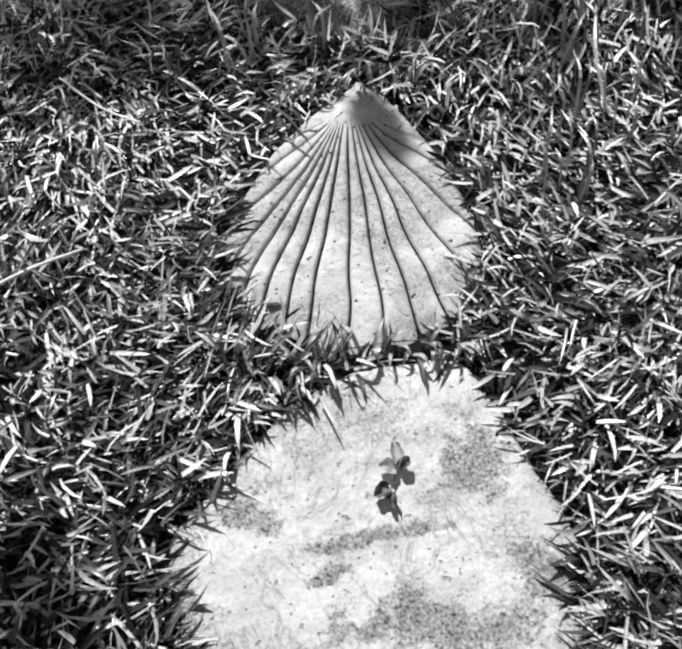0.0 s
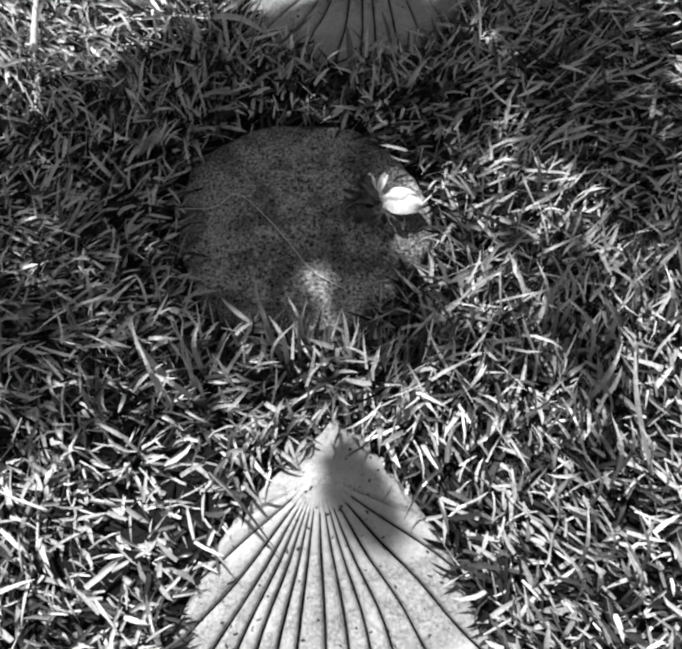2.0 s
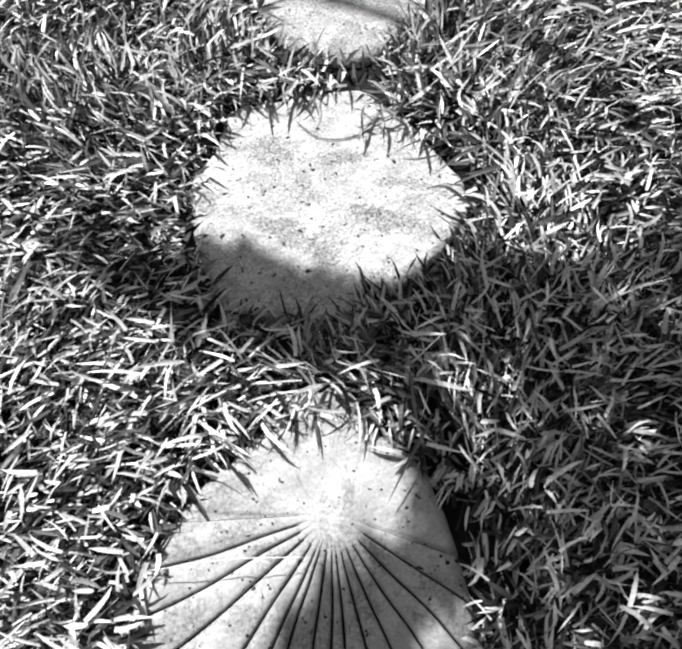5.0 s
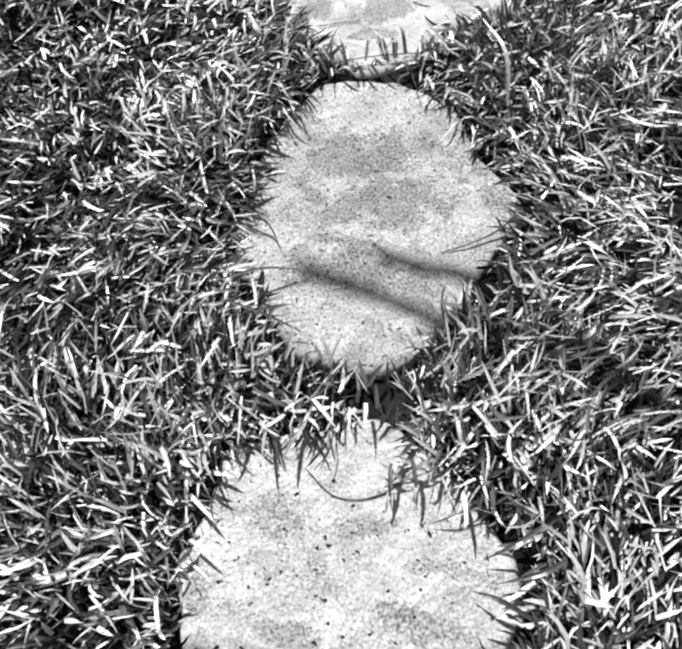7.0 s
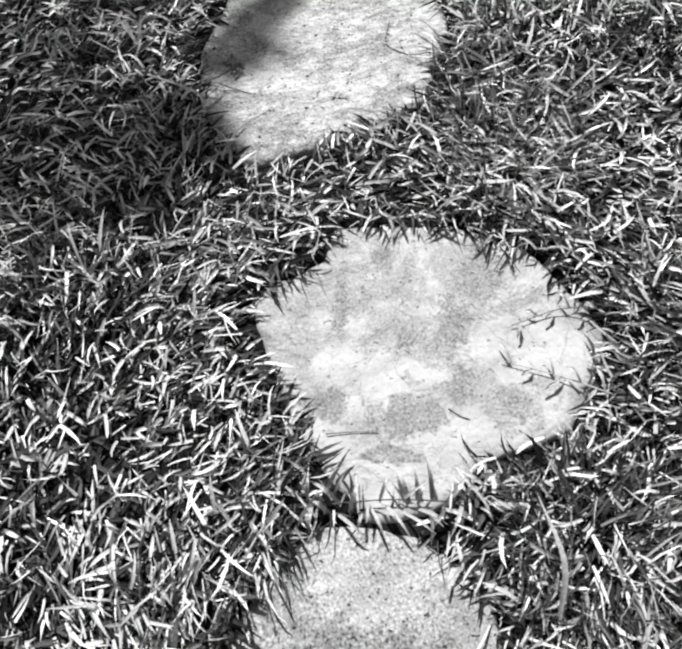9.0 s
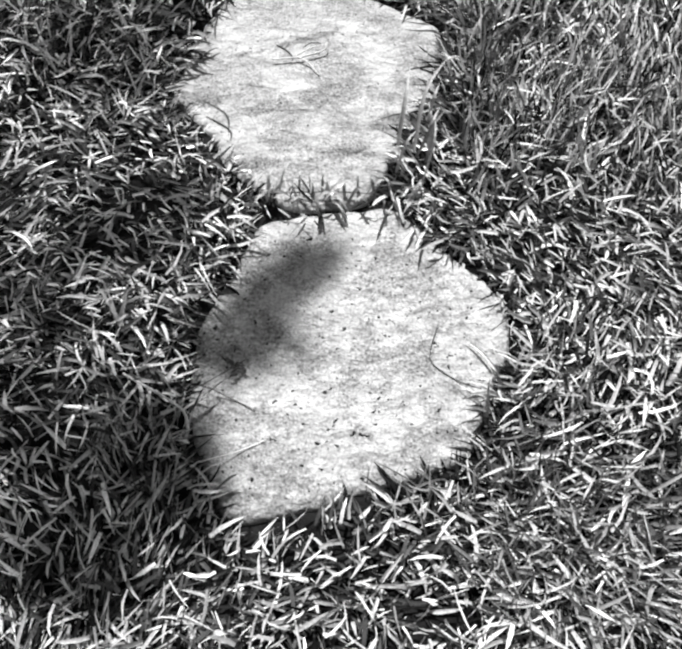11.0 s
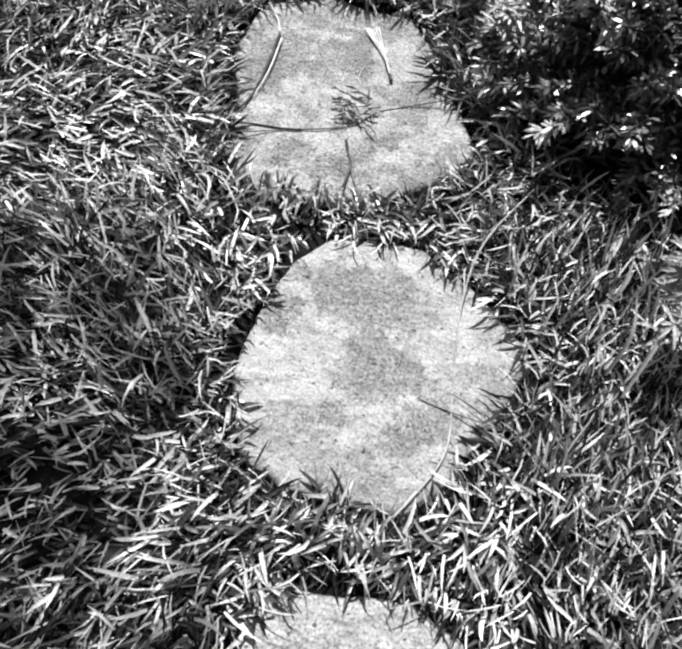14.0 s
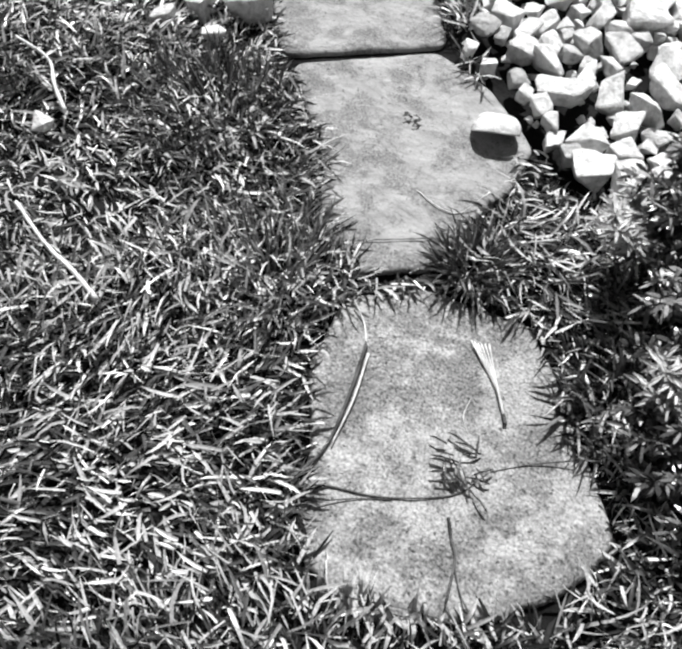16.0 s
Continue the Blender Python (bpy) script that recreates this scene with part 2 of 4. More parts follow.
def part(name, bm, material, parent, label="", smooth=True):
    """Links a bmesh as one mesh object under a thing or a part."""
    me = bpy.data.meshes.new(name)
    bm.normal_update()
    bm.to_mesh(me)
    bm.free()
    me.materials.append(material)
    if smooth:
        me.polygons.foreach_set("use_smooth", [True] * len(me.polygons))
    ob = new(name, me)
    if parent is not None:
        ob.parent = parent
    return tagged(ob, label)


def empty(name, at, label, category, group=""):
    ob = new(name)
    ob.empty_display_size = 0.05
    ob.location = at
    return tagged(ob, label, category, group)


def spline(points, steps=6):
    """Points along a smooth curve through the given ones."""
    p = [Vector(v) for v in points]
    p = [p[0] * 2 - p[1]] + p + [p[-1] * 2 - p[-2]]
    out = []
    for i in range(1, len(p) - 2):
        for s in range(steps):
            t = s / steps
            out.append(0.5 * (2 * p[i] + (p[i + 1] - p[i - 1]) * t + (2 * p[i - 1] - 5 * p[i] + 4 * p[i + 1] - p[i + 2]) * t * t
                              + (3 * p[i] - p[i - 1] - 3 * p[i + 1] + p[i + 2]) * t ** 3))
    out.append(p[-2])
    return out


def tube(bm, points, r0, r1, sides=6, rough=0.0):
    """A round stalk along points, tapering from r0 to r1, closed at both ends."""
    rings = []
    n = len(points)
    for i, p in enumerate(points):
        d = (points[min(i + 1, n - 1)] - points[max(i - 1, 0)]).normalized()
        a = d.cross(Vector((0.13, 0.2, 1))).normalized()
        b = d.cross(a)
        r = (r0 + (r1 - r0) * i / (n - 1)) * (1 + rough * (random.random() - 0.5))
        rings.append([bm.verts.new(p + (a * math.cos(2 * math.pi * k / sides) + b * math.sin(2 * math.pi * k / sides)) * r) for k in range(sides)])
    for u, v in zip(rings, rings[1:]):
        for k in range(sides):
            bm.faces.new((u[k], u[(k + 1) % sides], v[(k + 1) % sides], v[k]))
    bm.faces.new(rings[0][::-1])
    bm.faces.new(rings[-1])


# ---------------------------------------------------------------- stepping stones: plan
# each cast stone: its middle, then its corners as (degrees, millimetres from the middle)
STONES = {}
STONES["a"] = (-0.003, 0.318, [(106, 193), (88, 203), (56, 247), (41, 222), (14, 214), (350, 252), (322, 290), (270, 300), (209, 285), (181, 277), (155, 200), (130, 190)])
STONES["c"] = (0.019, 1.381, [(138, 212), (100, 196), (59, 196), (30, 195), (0, 206), (339, 204), (295, 207), (256, 184), (225, 207), (191, 188), (168, 193)])
STONES["e"] = (0.263, 2.512, [(122, 248), (67, 232), (40, 214), (0, 231), (343, 239), (306, 206), (264, 228), (225, 243), (197, 215), (162, 221), (139, 206)])
STONES["f"] = (0.405, 3.090, [(98, 282), (71, 274), (45, 262), (19, 211), (357, 247), (345, 249), (312, 209), (288, 251), (264, 289), (236, 277), (196, 228), (174, 217), (132, 223)])
STONES["g"] = (0.548, 3.645, [(120, 264), (68, 230), (37, 250), (1, 287), (347, 263), (323, 248), (290, 196), (270, 243), (250, 280), (227, 245), (198, 232), (159, 293), (132, 218)])
STONES["h"] = (0.404, 4.310, [(126, 269), (77, 275), (40, 248), (23, 278), (8, 265), (348, 236), (320, 252), (273, 232), (244, 313), (213, 261), (180, 234), (146, 225)])
STONES["i"] = (0.291, 4.864, [(129, 287), (88, 262), (60, 250), (33, 294), (0, 243), (321, 226), (297, 291), (270, 294), (236, 248), (227, 220), (195, 260), (150, 250)])
STONES["j"] = (0.158, 5.467, [(140, 227), (122, 240), (85, 232), (61, 218), (20, 261), (349, 206), (318, 207), (297, 238), (255, 232), (232, 250), (200, 222), (164, 207)])
STONES["k"] = (-0.058, 6.005, [(139, 290), (110, 275), (90, 252), (70, 268), (44, 225), (20, 222), (350, 289), (325, 268), (299, 251), (261, 288), (235, 262), (204, 195), (167, 240)])
STONES["l"] = (-0.299, 6.600, [(158, 343), (93, 299), (58, 256), (19, 268), (350, 240), (333, 220), (297, 316), (270, 348), (246, 252), (221, 190), (184, 208)])
STONES["m"] = (-0.600, 7.070, [(262, 327), (335, 334), (81, 334), (155, 331)])
SHELLS = {"b": (0.038, 1.048, -5.0), "d": (0.212, 2.138, -11.0)}  # hinge x, y, turn
# each shell's rim: angles from its axis, and metres from the hinge
RIM_B = ((-1.8, -1.2, -0.95, -0.85, -0.75, -0.62, -0.51, -0.39, -0.28, -0.11, 0.0, 0.1, 0.19, 0.28, 0.37, 0.51, 0.60, 0.69, 0.82, 1.0, 1.3, 1.8),
         (0.010, 0.014, 0.045, 0.180, 0.258, 0.376, 0.428, 0.452, 0.458, 0.492, 0.498, 0.484, 0.472, 0.468, 0.434, 0.385, 0.325, 0.215, 0.115, 0.045, 0.014, 0.010))
RIM_D = ((-1.8, -1.35, -1.1, -0.99, -0.85, -0.69, -0.55, -0.40, -0.23, 0.0, 0.17, 0.36, 0.48, 0.60, 0.69, 0.84, 1.0, 1.14, 1.35, 1.8),
         (0.055, 0.075, 0.14, 0.205, 0.285, 0.365, 0.395, 0.42, 0.448, 0.452, 0.443, 0.412, 0.385, 0.362, 0.315, 0.245, 0.19, 0.155, 0.08, 0.055))
# where the ribs fan from (across, down), and the angles of the grooves between them
FAN = {"b": (-0.020, 0.070), "d": (0.020, 0.130)}
GROOVES = {"b": (-1.12, -0.92, -0.735, -0.60, -0.49, -0.385, -0.272, -0.165, 0.0, 0.137, 0.262, 0.385, 0.545, 0.74, 0.95, 1.15),
           "d": (-1.50, -1.24, -1.04, -0.83, -0.58, -0.40, -0.29, -0.10, 0.041, 0.142, 0.29, 0.448, 0.636, 0.83, 1.04, 1.3)}
BOSS = {"b": (-0.018, 0.105), "d": (0.035, 0.130)}  # the raised knob: across, down


def outline(key, corners):
    """The rim's radius, degree by degree: straight between the corners, which are worn round."""
    pts = [(r / 1000 * math.cos(radians(d)), r / 1000 * math.sin(radians(d))) for d, r in sorted(corners)]
    rad = np.zeros(720)
    for i in range(720):
        c, s = math.cos(math.pi * i / 360), math.sin(math.pi * i / 360)
        for (x0, y0), (x1, y1) in zip(pts, pts[1:] + pts[:1]):
            ex, ey = x1 - x0, y1 - y0
            det = ex * s - ey * c
            if abs(det) > 1e-9:
                far, along = (ex * y0 - ey * x0) / det, (c * y0 - s * x0) / det
                if far > 0 and -1e-6 <= along <= 1 + 1e-6:
                    rad[i] = far
    worn = np.exp(-(np.arange(-24, 25) / 9.0) ** 2)
    rad = np.convolve(np.concatenate([rad[-24:], rad, rad[:24]]), worn / worn.sum(), "valid")
    a = np.arange(720) * math.pi / 360
    seed = ord(key) * 1.7
    chip = 0.006 * np.sin(11 * a + seed) + 0.005 * np.sin(23 * a + 2.1 * seed) + 0.004 * np.sin(37 * a + 3.3 * seed)
    return rad * ((1.0 if key in "lm" else 1.05) + chip * (0.4 if key in "lm" else 1.0))


OUTLINES = {key: outline(key, corners) for key, (_, _, corners) in STONES.items()}


def stone_radius(key, ang):
    """How far the stone's rim lies from its middle at an angle."""
    return np.interp(np.degrees(ang) % 360, np.arange(721) / 2, np.append(OUTLINES[key], OUTLINES[key][0]))


def shell_radius(key, th):
    """The rim's distance from the hinge, th measured from the shell's axis: scalloped a little between the grooves."""
    rim = np.interp(th, *(RIM_B if key == "b" else RIM_D))
    return rim * (1.02 + 0.007 * np.sin(th * 47.0))


def stone_depth(x, y):
    """Metres inside the nearest stone's rim (negative outside) and the direction to its centre."""
    best = np.full(x.shape, -9.0)
    dx, dy = np.zeros_like(x), np.zeros_like(x)
    for key, (cx, cy, _) in STONES.items():
        u, v = x - cx, y - cy
        rr = np.hypot(u, v)
        d = stone_radius(key, np.arctan2(v, u)) - rr
        m = d > best
        best = np.where(m, d, best)
        dx, dy = np.where(m, -u / (rr + 1e-6), dx), np.where(m, -v / (rr + 1e-6), dy)
    for key, (hx, hy, turn) in SHELLS.items():
        u, v = x - hx, y - hy
        rr = np.hypot(u, v)
        th = np.arctan2(u, -v) - radians(turn)
        th = (th + np.pi) % (2 * np.pi) - np.pi
        d = (shell_radius(key, th) - rr) * np.where(np.abs(th) > 1.0, 0.6, 0.85)
        d = np.where(np.abs(th) > 1.8, -rr, d)
        cu, cv = hx - x, hy - 0.26 - y
        cc = np.hypot(cu, cv) + 1e-6
        m = d > best
        best = np.where(m, d, best)
        dx, dy = np.where(m, cu / cc, dx), np.where(m, cv / cc, dy)
    return best, dx, dy


# ---------------------------------------------------------------- ground
def lump(x, y):
    return 0.010 * math.sin(3.1 * x + 1.7 * y) + 0.008 * math.sin(7.3 * x - 4.1 * y + 1.0)


verts, faces = [], []
NX, NY = 90, 150
for j in range(NY + 1):
    for i in range(NX + 1):
        u, v = i / NX * 2 - 1, j / NY * 2 - 1
        x = 2.2 * u + 60 * u ** 9
        y = 3.8 + 4.8 * v + 60 * v ** 9
        verts.append((x, y, -0.016 + 0.5 * lump(x, y) * (1 if abs(u) < 0.8 else 0.3)))
for j in range(NY):
    for i in range(NX):
        k = j * (NX + 1) + i
        faces.append((k, k + 1, k + NX + 2, k + NX + 1))
tagged(new("ground", mesh_from("ground", verts, faces, M_SHADE_SOIL, True)), "soil under the lawn, near black for the shade between blades", "ground", kind="structure")


# ---------------------------------------------------------------- stepping stones
def stepping_stone(key, material, label, swell=0.006):
    """A cast stone slab sunk in the lawn, with a rounded, slightly uneven rim."""
    cx, cy, _ = STONES[key]
    seg = 180
    rings = [(0.0, 1.0), (0.25, 1.0), (0.5, 0.95), (0.75, 0.8), (0.90, 0.45), (0.965, 0.1), (0.99, -0.5), (1.0, -1.6), (0.985, -7.0)]
    bm = bmesh.new()
    rows = []
    for f, h in rings:
        row = []
        for k in range(seg if f else 1):
            ang = 2 * math.pi * k / seg
            r = float(stone_radius(key, np.array(ang))) * f
            x, y = r * math.cos(ang), r * math.sin(ang)
            z = swell * (h - 1.0) * (0.6 if h > 0 else 1.0)
            z += 0.0022 * noise.noise(Vector((x * 9 + ord(key), y * 9, 0.3))) + 0.0012 * noise.noise(Vector((x * 34, y * 34, ord(key))))
            row.append(bm.verts.new((x, y, z)))
        rows.append(row)
    for k in range(seg):
        bm.faces.new((rows[0][0], rows[1][k], rows[1][(k + 1) % seg]))
    for u, v in zip(rows[1:], rows[2:]):
        for k in range(seg):
            bm.faces.new((u[k], v[k], v[(k + 1) % seg], u[(k + 1) % seg]))
    ob = part("stepping_stone", bm, material, None)
    ob.matrix_basis = pose(cx, cy, 0.0)
    return tagged(ob, label, "stepping stone", "stepping stones of the garden path")


def shell_columns(cuts, r):
    """Angles round the fan's root at radius r, with the share of a groove's depth, of a rib's height and whether groove
    shade is coloured there.
    """
    out = []
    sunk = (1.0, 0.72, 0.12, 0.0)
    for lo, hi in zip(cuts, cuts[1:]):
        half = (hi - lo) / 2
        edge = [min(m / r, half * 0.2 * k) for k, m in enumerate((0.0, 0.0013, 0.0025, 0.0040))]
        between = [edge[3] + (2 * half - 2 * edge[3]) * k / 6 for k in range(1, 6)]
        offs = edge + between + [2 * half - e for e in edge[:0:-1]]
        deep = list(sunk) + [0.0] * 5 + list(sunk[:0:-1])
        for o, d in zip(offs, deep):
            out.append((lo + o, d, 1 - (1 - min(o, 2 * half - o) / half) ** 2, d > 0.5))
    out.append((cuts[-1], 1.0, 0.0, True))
    rest = 2 * math.pi - (cuts[-1] - cuts[0])
    out += [(cuts[-1] + rest * k / 90, 0.0, min(1.0, k / 8, (90 - k) / 8), False) for k in range(1, 90)]
    return out


def shell_stone(key, material, label):
    """A stepping stone cast as a scallop shell: domed, with uneven ribs fanning from a raised knob."""
    hx, hy, turn = SHELLS[key]
    fx, fy = FAN[key]
    bx, by = BOSS[key]
    cuts = GROOVES[key]
    th = np.linspace(-math.pi, math.pi, 721)
    rim = shell_radius(key, th)
    ru, rv = rim * np.sin(th) - fx, rim * np.cos(th) - fy
    ra, rr = np.arctan2(ru, rv), np.hypot(ru, rv)
    order = np.argsort(ra)
    ra, rr = ra[order], rr[order]
    rad = 60
    bm = bmesh.new()
    rows, shade_rows = [], []
    for j in range(rad + 4):
        f = min(1.0, 0.012 + 0.988 * j / rad)
        skirt = max(0, j - rad)
        row, shade_row = [], []
        for a, groove, rib, dark in shell_columns(cuts, 0.30 * f + 0.005):
            r = float(np.interp((a + math.pi) % (2 * math.pi) - math.pi, ra, rr)) * f
            a += 0.035 * noise.noise(Vector((a * 2.5, r * 9, ord(key) * 0.37))) * min(1.0, r / 0.1)
            across, down = fx + r * math.sin(a), fy + r * math.cos(a)
            out = min(1.0, max(0.0, (r - 0.03) / 0.06))
            z = out * (0.0032 * rib - (0.0065 + 0.006 * r) * groove)
            knob = math.hypot(across - bx, (down - by) / 1.25)
            z += (0.019 if key == "b" else 0.011) * math.exp(-(knob / 0.052) ** 2)
            z += (0.016 if key == "b" else 0.012) * math.exp(-((across - bx) / (0.035 + 0.35 * max(0.0, down - by))) ** 2) * math.exp(-((down - by) / (0.15 if down > by else 0.05)) ** 2)
            hinge = math.hypot(across, down)
            z += 0.014 * (1 - (hinge / 0.48) ** 2) - 0.014 * max(0.0, (f - 0.86) / 0.14) ** 2 - (0.0, 0.006, 0.02, 0.05)[skirt]
            z += 0.0022 * noise.noise(Vector((across * 28, down * 28, ord(key)))) + 0.0008 * noise.noise(Vector((across * 90, down * 90, ord(key))))
            wide_out = 1.01 if skirt else 1.0
            shade_row.append(dark and out > 0.25)
            row.append(bm.verts.new((across * wide_out, -down * wide_out, z - 0.005)))
        rows.append(row)
        shade_rows.append(shade_row)
    n = len(rows[0])
    bm.faces.new(rows[0][::-1])
    for u, v, shade_row in zip(rows, rows[1:], shade_rows):
        for i in range(n):
            k = (i + 1) % n
            bm.faces.new((u[i], v[i], v[k], u[k])).material_index = int(shade_row[i] and shade_row[k])
    bmesh.ops.recalc_face_normals(bm, faces=bm.faces[:])
    ob = part("stepping_stone", bm, material, None)
    # near-black second material colours the shade into the groove bottoms
    ob.data.materials.append(M_SHADE_SOIL)
    ob.matrix_basis = pose(hx, hy, 0.0, 0, 0, turn)
    return tagged(ob, label, "stepping stone", "stepping stones of the garden path")


stepping_stone("a", M_STONE_A, "pale smooth round concrete stepping stone with stained patches in grass")
shell_stone("b", M_SHELL, "pale concrete stepping stone cast as a ribbed scallop shell")
stepping_stone("c", M_STONE_C, "grey round stepping stone lying in tree shade, darkened in colour too")
shell_stone("d", M_SHELL_PITTED, "scallop shell stepping stone half in shade, grass over its rim")
stepping_stone("e", M_STONE_E, "bright round concrete stepping stone with its near rim shaded")
stepping_stone("f", M_STONE_F, "mottled oval stepping stone crossed by thin branch shadows")
stepping_stone("g", M_STONE_G, "pale heart-shaped stepping stone with grey staining and cracks")
stepping_stone("h", M_STONE_H, "pale oval stepping stone with a soft leaf shadow on it")
stepping_stone("i", M_STONE_I, "sandy speckled round stepping stone with a forked twig on it")
stepping_stone("j", M_STONE_J, "speckled grey round stepping stone crossed by a long stalk")
stepping_stone("k", M_STONE_K, "coarse speckled stepping stone littered with twigs and weeds")
stepping_stone("l", M_SLAB, "six-sided grey stepping stone beside a pile of pale rocks", 0.003)
stepping_stone("m", M_SLAB, "square grey paving slab butted against the last stepping stone", 0.003)


# ---------------------------------------------------------------- lawn
def centre_line(y):
    return np.interp(y, [-1, 0, 1, 2, 3, 4, 5, 6, 7, 8], [0, 0, 0.02, 0.15, 0.38, 0.45, 0.25, -0.1, -0.55, -0.8])


def blade_mesh(name, x, y, z, az, lean, length, width, bend, material, rng):
    """One mesh of many grass blades: each four cuts long, folded lightly and bent over."""
    n = len(x)
    cuts = 4
    vs = np.zeros((n, 3 * (cuts - 1) + 1, 3), np.float32)
    px, py, pz = x.copy(), y.copy(), z.copy()
    el = lean.copy()
    twist = rng.normal(0, 0.6, n)
    fold = rng.uniform(0.10, 0.55, n)
    a = az.copy()
    turn = rng.normal(0, 0.16, n)
    roll = rng.normal(0, 0.32, n)
    for c in range(cuts):
        ch, sh, ce, se = np.cos(a), np.sin(a), np.cos(el), np.sin(el)
        # across the blade: level, rolled by the twist about the blade's own line
        across = np.stack([-sh * np.cos(twist) - ch * se * np.sin(twist), ch * np.cos(twist) - sh * se * np.sin(twist), ce * np.sin(twist)], 1)
        ahead = np.stack([ch * ce, sh * ce, se], 1)
        up = np.cross(ahead, across)
        w = (width * (0.80, 1.0, 0.74, 0.0)[c] * 0.5)[:, None]
        p = np.stack([px, py, pz], 1)
        if c < cuts - 1:
            vs[:, 3 * c] = p - across * w
            vs[:, 3 * c + 1] = p - up * w * fold[:, None]
            vs[:, 3 * c + 2] = p + across * w
        else:
            vs[:, -1] = p
        step = length * (0.34, 0.38, 0.28, 0.0)[c]
        px, py, pz = px + ch * ce * step, py + sh * ce * step, pz + se * step
        el = el - bend / (cuts - 1)
        a = a + turn
        twist = twist + roll
        low = pz < z - 0.002
        pz = np.where(low, z - 0.002, pz)
    m = vs.shape[1]
    loops = np.array([0, 1, 4, 3, 1, 2, 5, 4, 3, 4, 7, 6, 4, 5, 8, 7, 6, 7, 9, 7, 8, 9], np.int64)
    starts = np.array([0, 4, 8, 12, 16, 19], np.int64)
    me = bpy.data.meshes.new(name)
    me.vertices.add(n * m)
    me.vertices.foreach_set("co", vs.reshape(-1))
    me.loops.add(n * 22)
    me.loops.foreach_set("vertex_index", (np.arange(n)[:, None] * m + loops).reshape(-1).astype(np.int32))
    me.polygons.add(n * 6)
    me.polygons.foreach_set("loop_start", (np.arange(n)[:, None] * 22 + starts).reshape(-1).astype(np.int32))
    me.update(calc_edges=True)
    me.materials.append(material)
    return me


def rocky(x, y):
    """Where the bed of rocks keeps the grass away, and a patch bared so black soil deepens the shrub's shade."""
    under_shrub = ((x - 0.57) / 0.28) ** 2 + ((y - 6.18) / 0.28) ** 2 < 1
    return under_shrub | (y < 7.85) & (y > 6.585) & (x > -0.27 + 0.95 * np.maximum(0, 6.92 - y)) & (x < 0.90)


def lawn(name, count, half, material, seed, label, long=(0.022, 0.068), wide=(0.0024, 0.0072), lean=(0.0, 0.75), lift=0.0, y0=-0.45, y1=8.1, ring=None):
    rng = np.random.default_rng(seed)
    y = rng.uniform(y0, y1, count)
    x = centre_line(y) + rng.uniform(-half, half, count)
    if ring is not None:
        keep = (np.abs(x - centre_line(y)) > ring) | (y < -0.4) | (y > 8.05)
        x, y = x[keep], y[keep]
    d, dx, dy = stone_depth(x, y)
    clump = np.sin(5 * x + 3 * y) * np.sin(9 * y - 4 * x + 1.3) + 0.6 * np.sin(17 * x + 2) * np.sin(15 * y)
    creep = -0.004 + 0.018 * np.sin(23 * x + 11 * y) * np.sin(19 * y - 13 * x + 0.7)
    keep = d < creep + rng.uniform(-0.03, 0.012, len(x))
    keep &= ~rocky(x, y)
    keep &= np.abs((x + 0.645) * -0.473 + (y - 6.735) * 0.881) > np.where((x > -0.66) & (x < -0.27), 0.035, 0.0)
    left = np.clip((centre_line(y) - x - 0.26) / 0.1, 0, 1)
    thin = left * np.interp(y, [0.4, 0.8, 2.3, 2.6, 3.5, 3.8, 5.0, 5.3], [0.42, 0.0, 0.0, 0.25, 0.42, 0.2, 0.2, 0.0])
    keep &= (rng.random(len(x)) > thin) | (material is M_SHADE_BLADE)
    x, y, d, dx, dy, clump = (v[keep] for v in (x, y, d, dx, dy, clump))
    n = len(x)
    drift = 2.2 * np.sin(1.7 * x + 0.9 * y) + 1.6 * np.sin(2.9 * y - 1.3 * x + 1.0)
    az = drift + rng.normal(0, 0.75, n) + np.pi * (rng.random(n) < 0.3)
    near = (d > -0.07) & (rng.random(n) < 0.6)
    right = (x - centre_line(y) > 0.28) & (y > 4.6) & (y < 5.8) & (rng.random(n) < 0.55)
    az = np.where(right, np.pi / 2 + rng.normal(0, 0.6, n), az)
    az = np.where(near, np.arctan2(dy, dx) + rng.normal(0, 0.7, n), az)
    e = rng.uniform(lean[0], lean[1], n) + 0.2 * np.clip(clump, -1, 1)
    ln = rng.uniform(long[0], long[1], n) * (1 + 0.25 * np.clip(clump, -1, 1))
    ln = np.where(right, ln * 1.2, ln)
    e = np.where(right, e + 0.35, e)
    w = (wide[0] + (wide[1] - wide[0]) * rng.random(n) ** 1.6) * np.interp(y, [0, 2.0, 3.0], [1.12, 1.1, 1.0]) * np.where(right, 0.9, 1.0)
    z = -0.018 + lift * rng.random(n) + 0.012 * np.clip(clump, -1, 1) * np.clip(-d / 0.1, 0, 1)
    me = blade_mesh(name, x, y, z, az, e, ln, w, rng.uniform(-0.1, 1.15, n), material, rng)
    return tagged(new(name, me), label, "grass", kind="stuff")


# first a dark layer of blades, added to blacken the gaps below the others
lawn("thatch", 120000, 0.92, M_SHADE_BLADE, 9, "dark low blades standing in for shade under the lawn grass", (0.03, 0.065), (0.004, 0.008), (0.0, 0.6), 0.030)
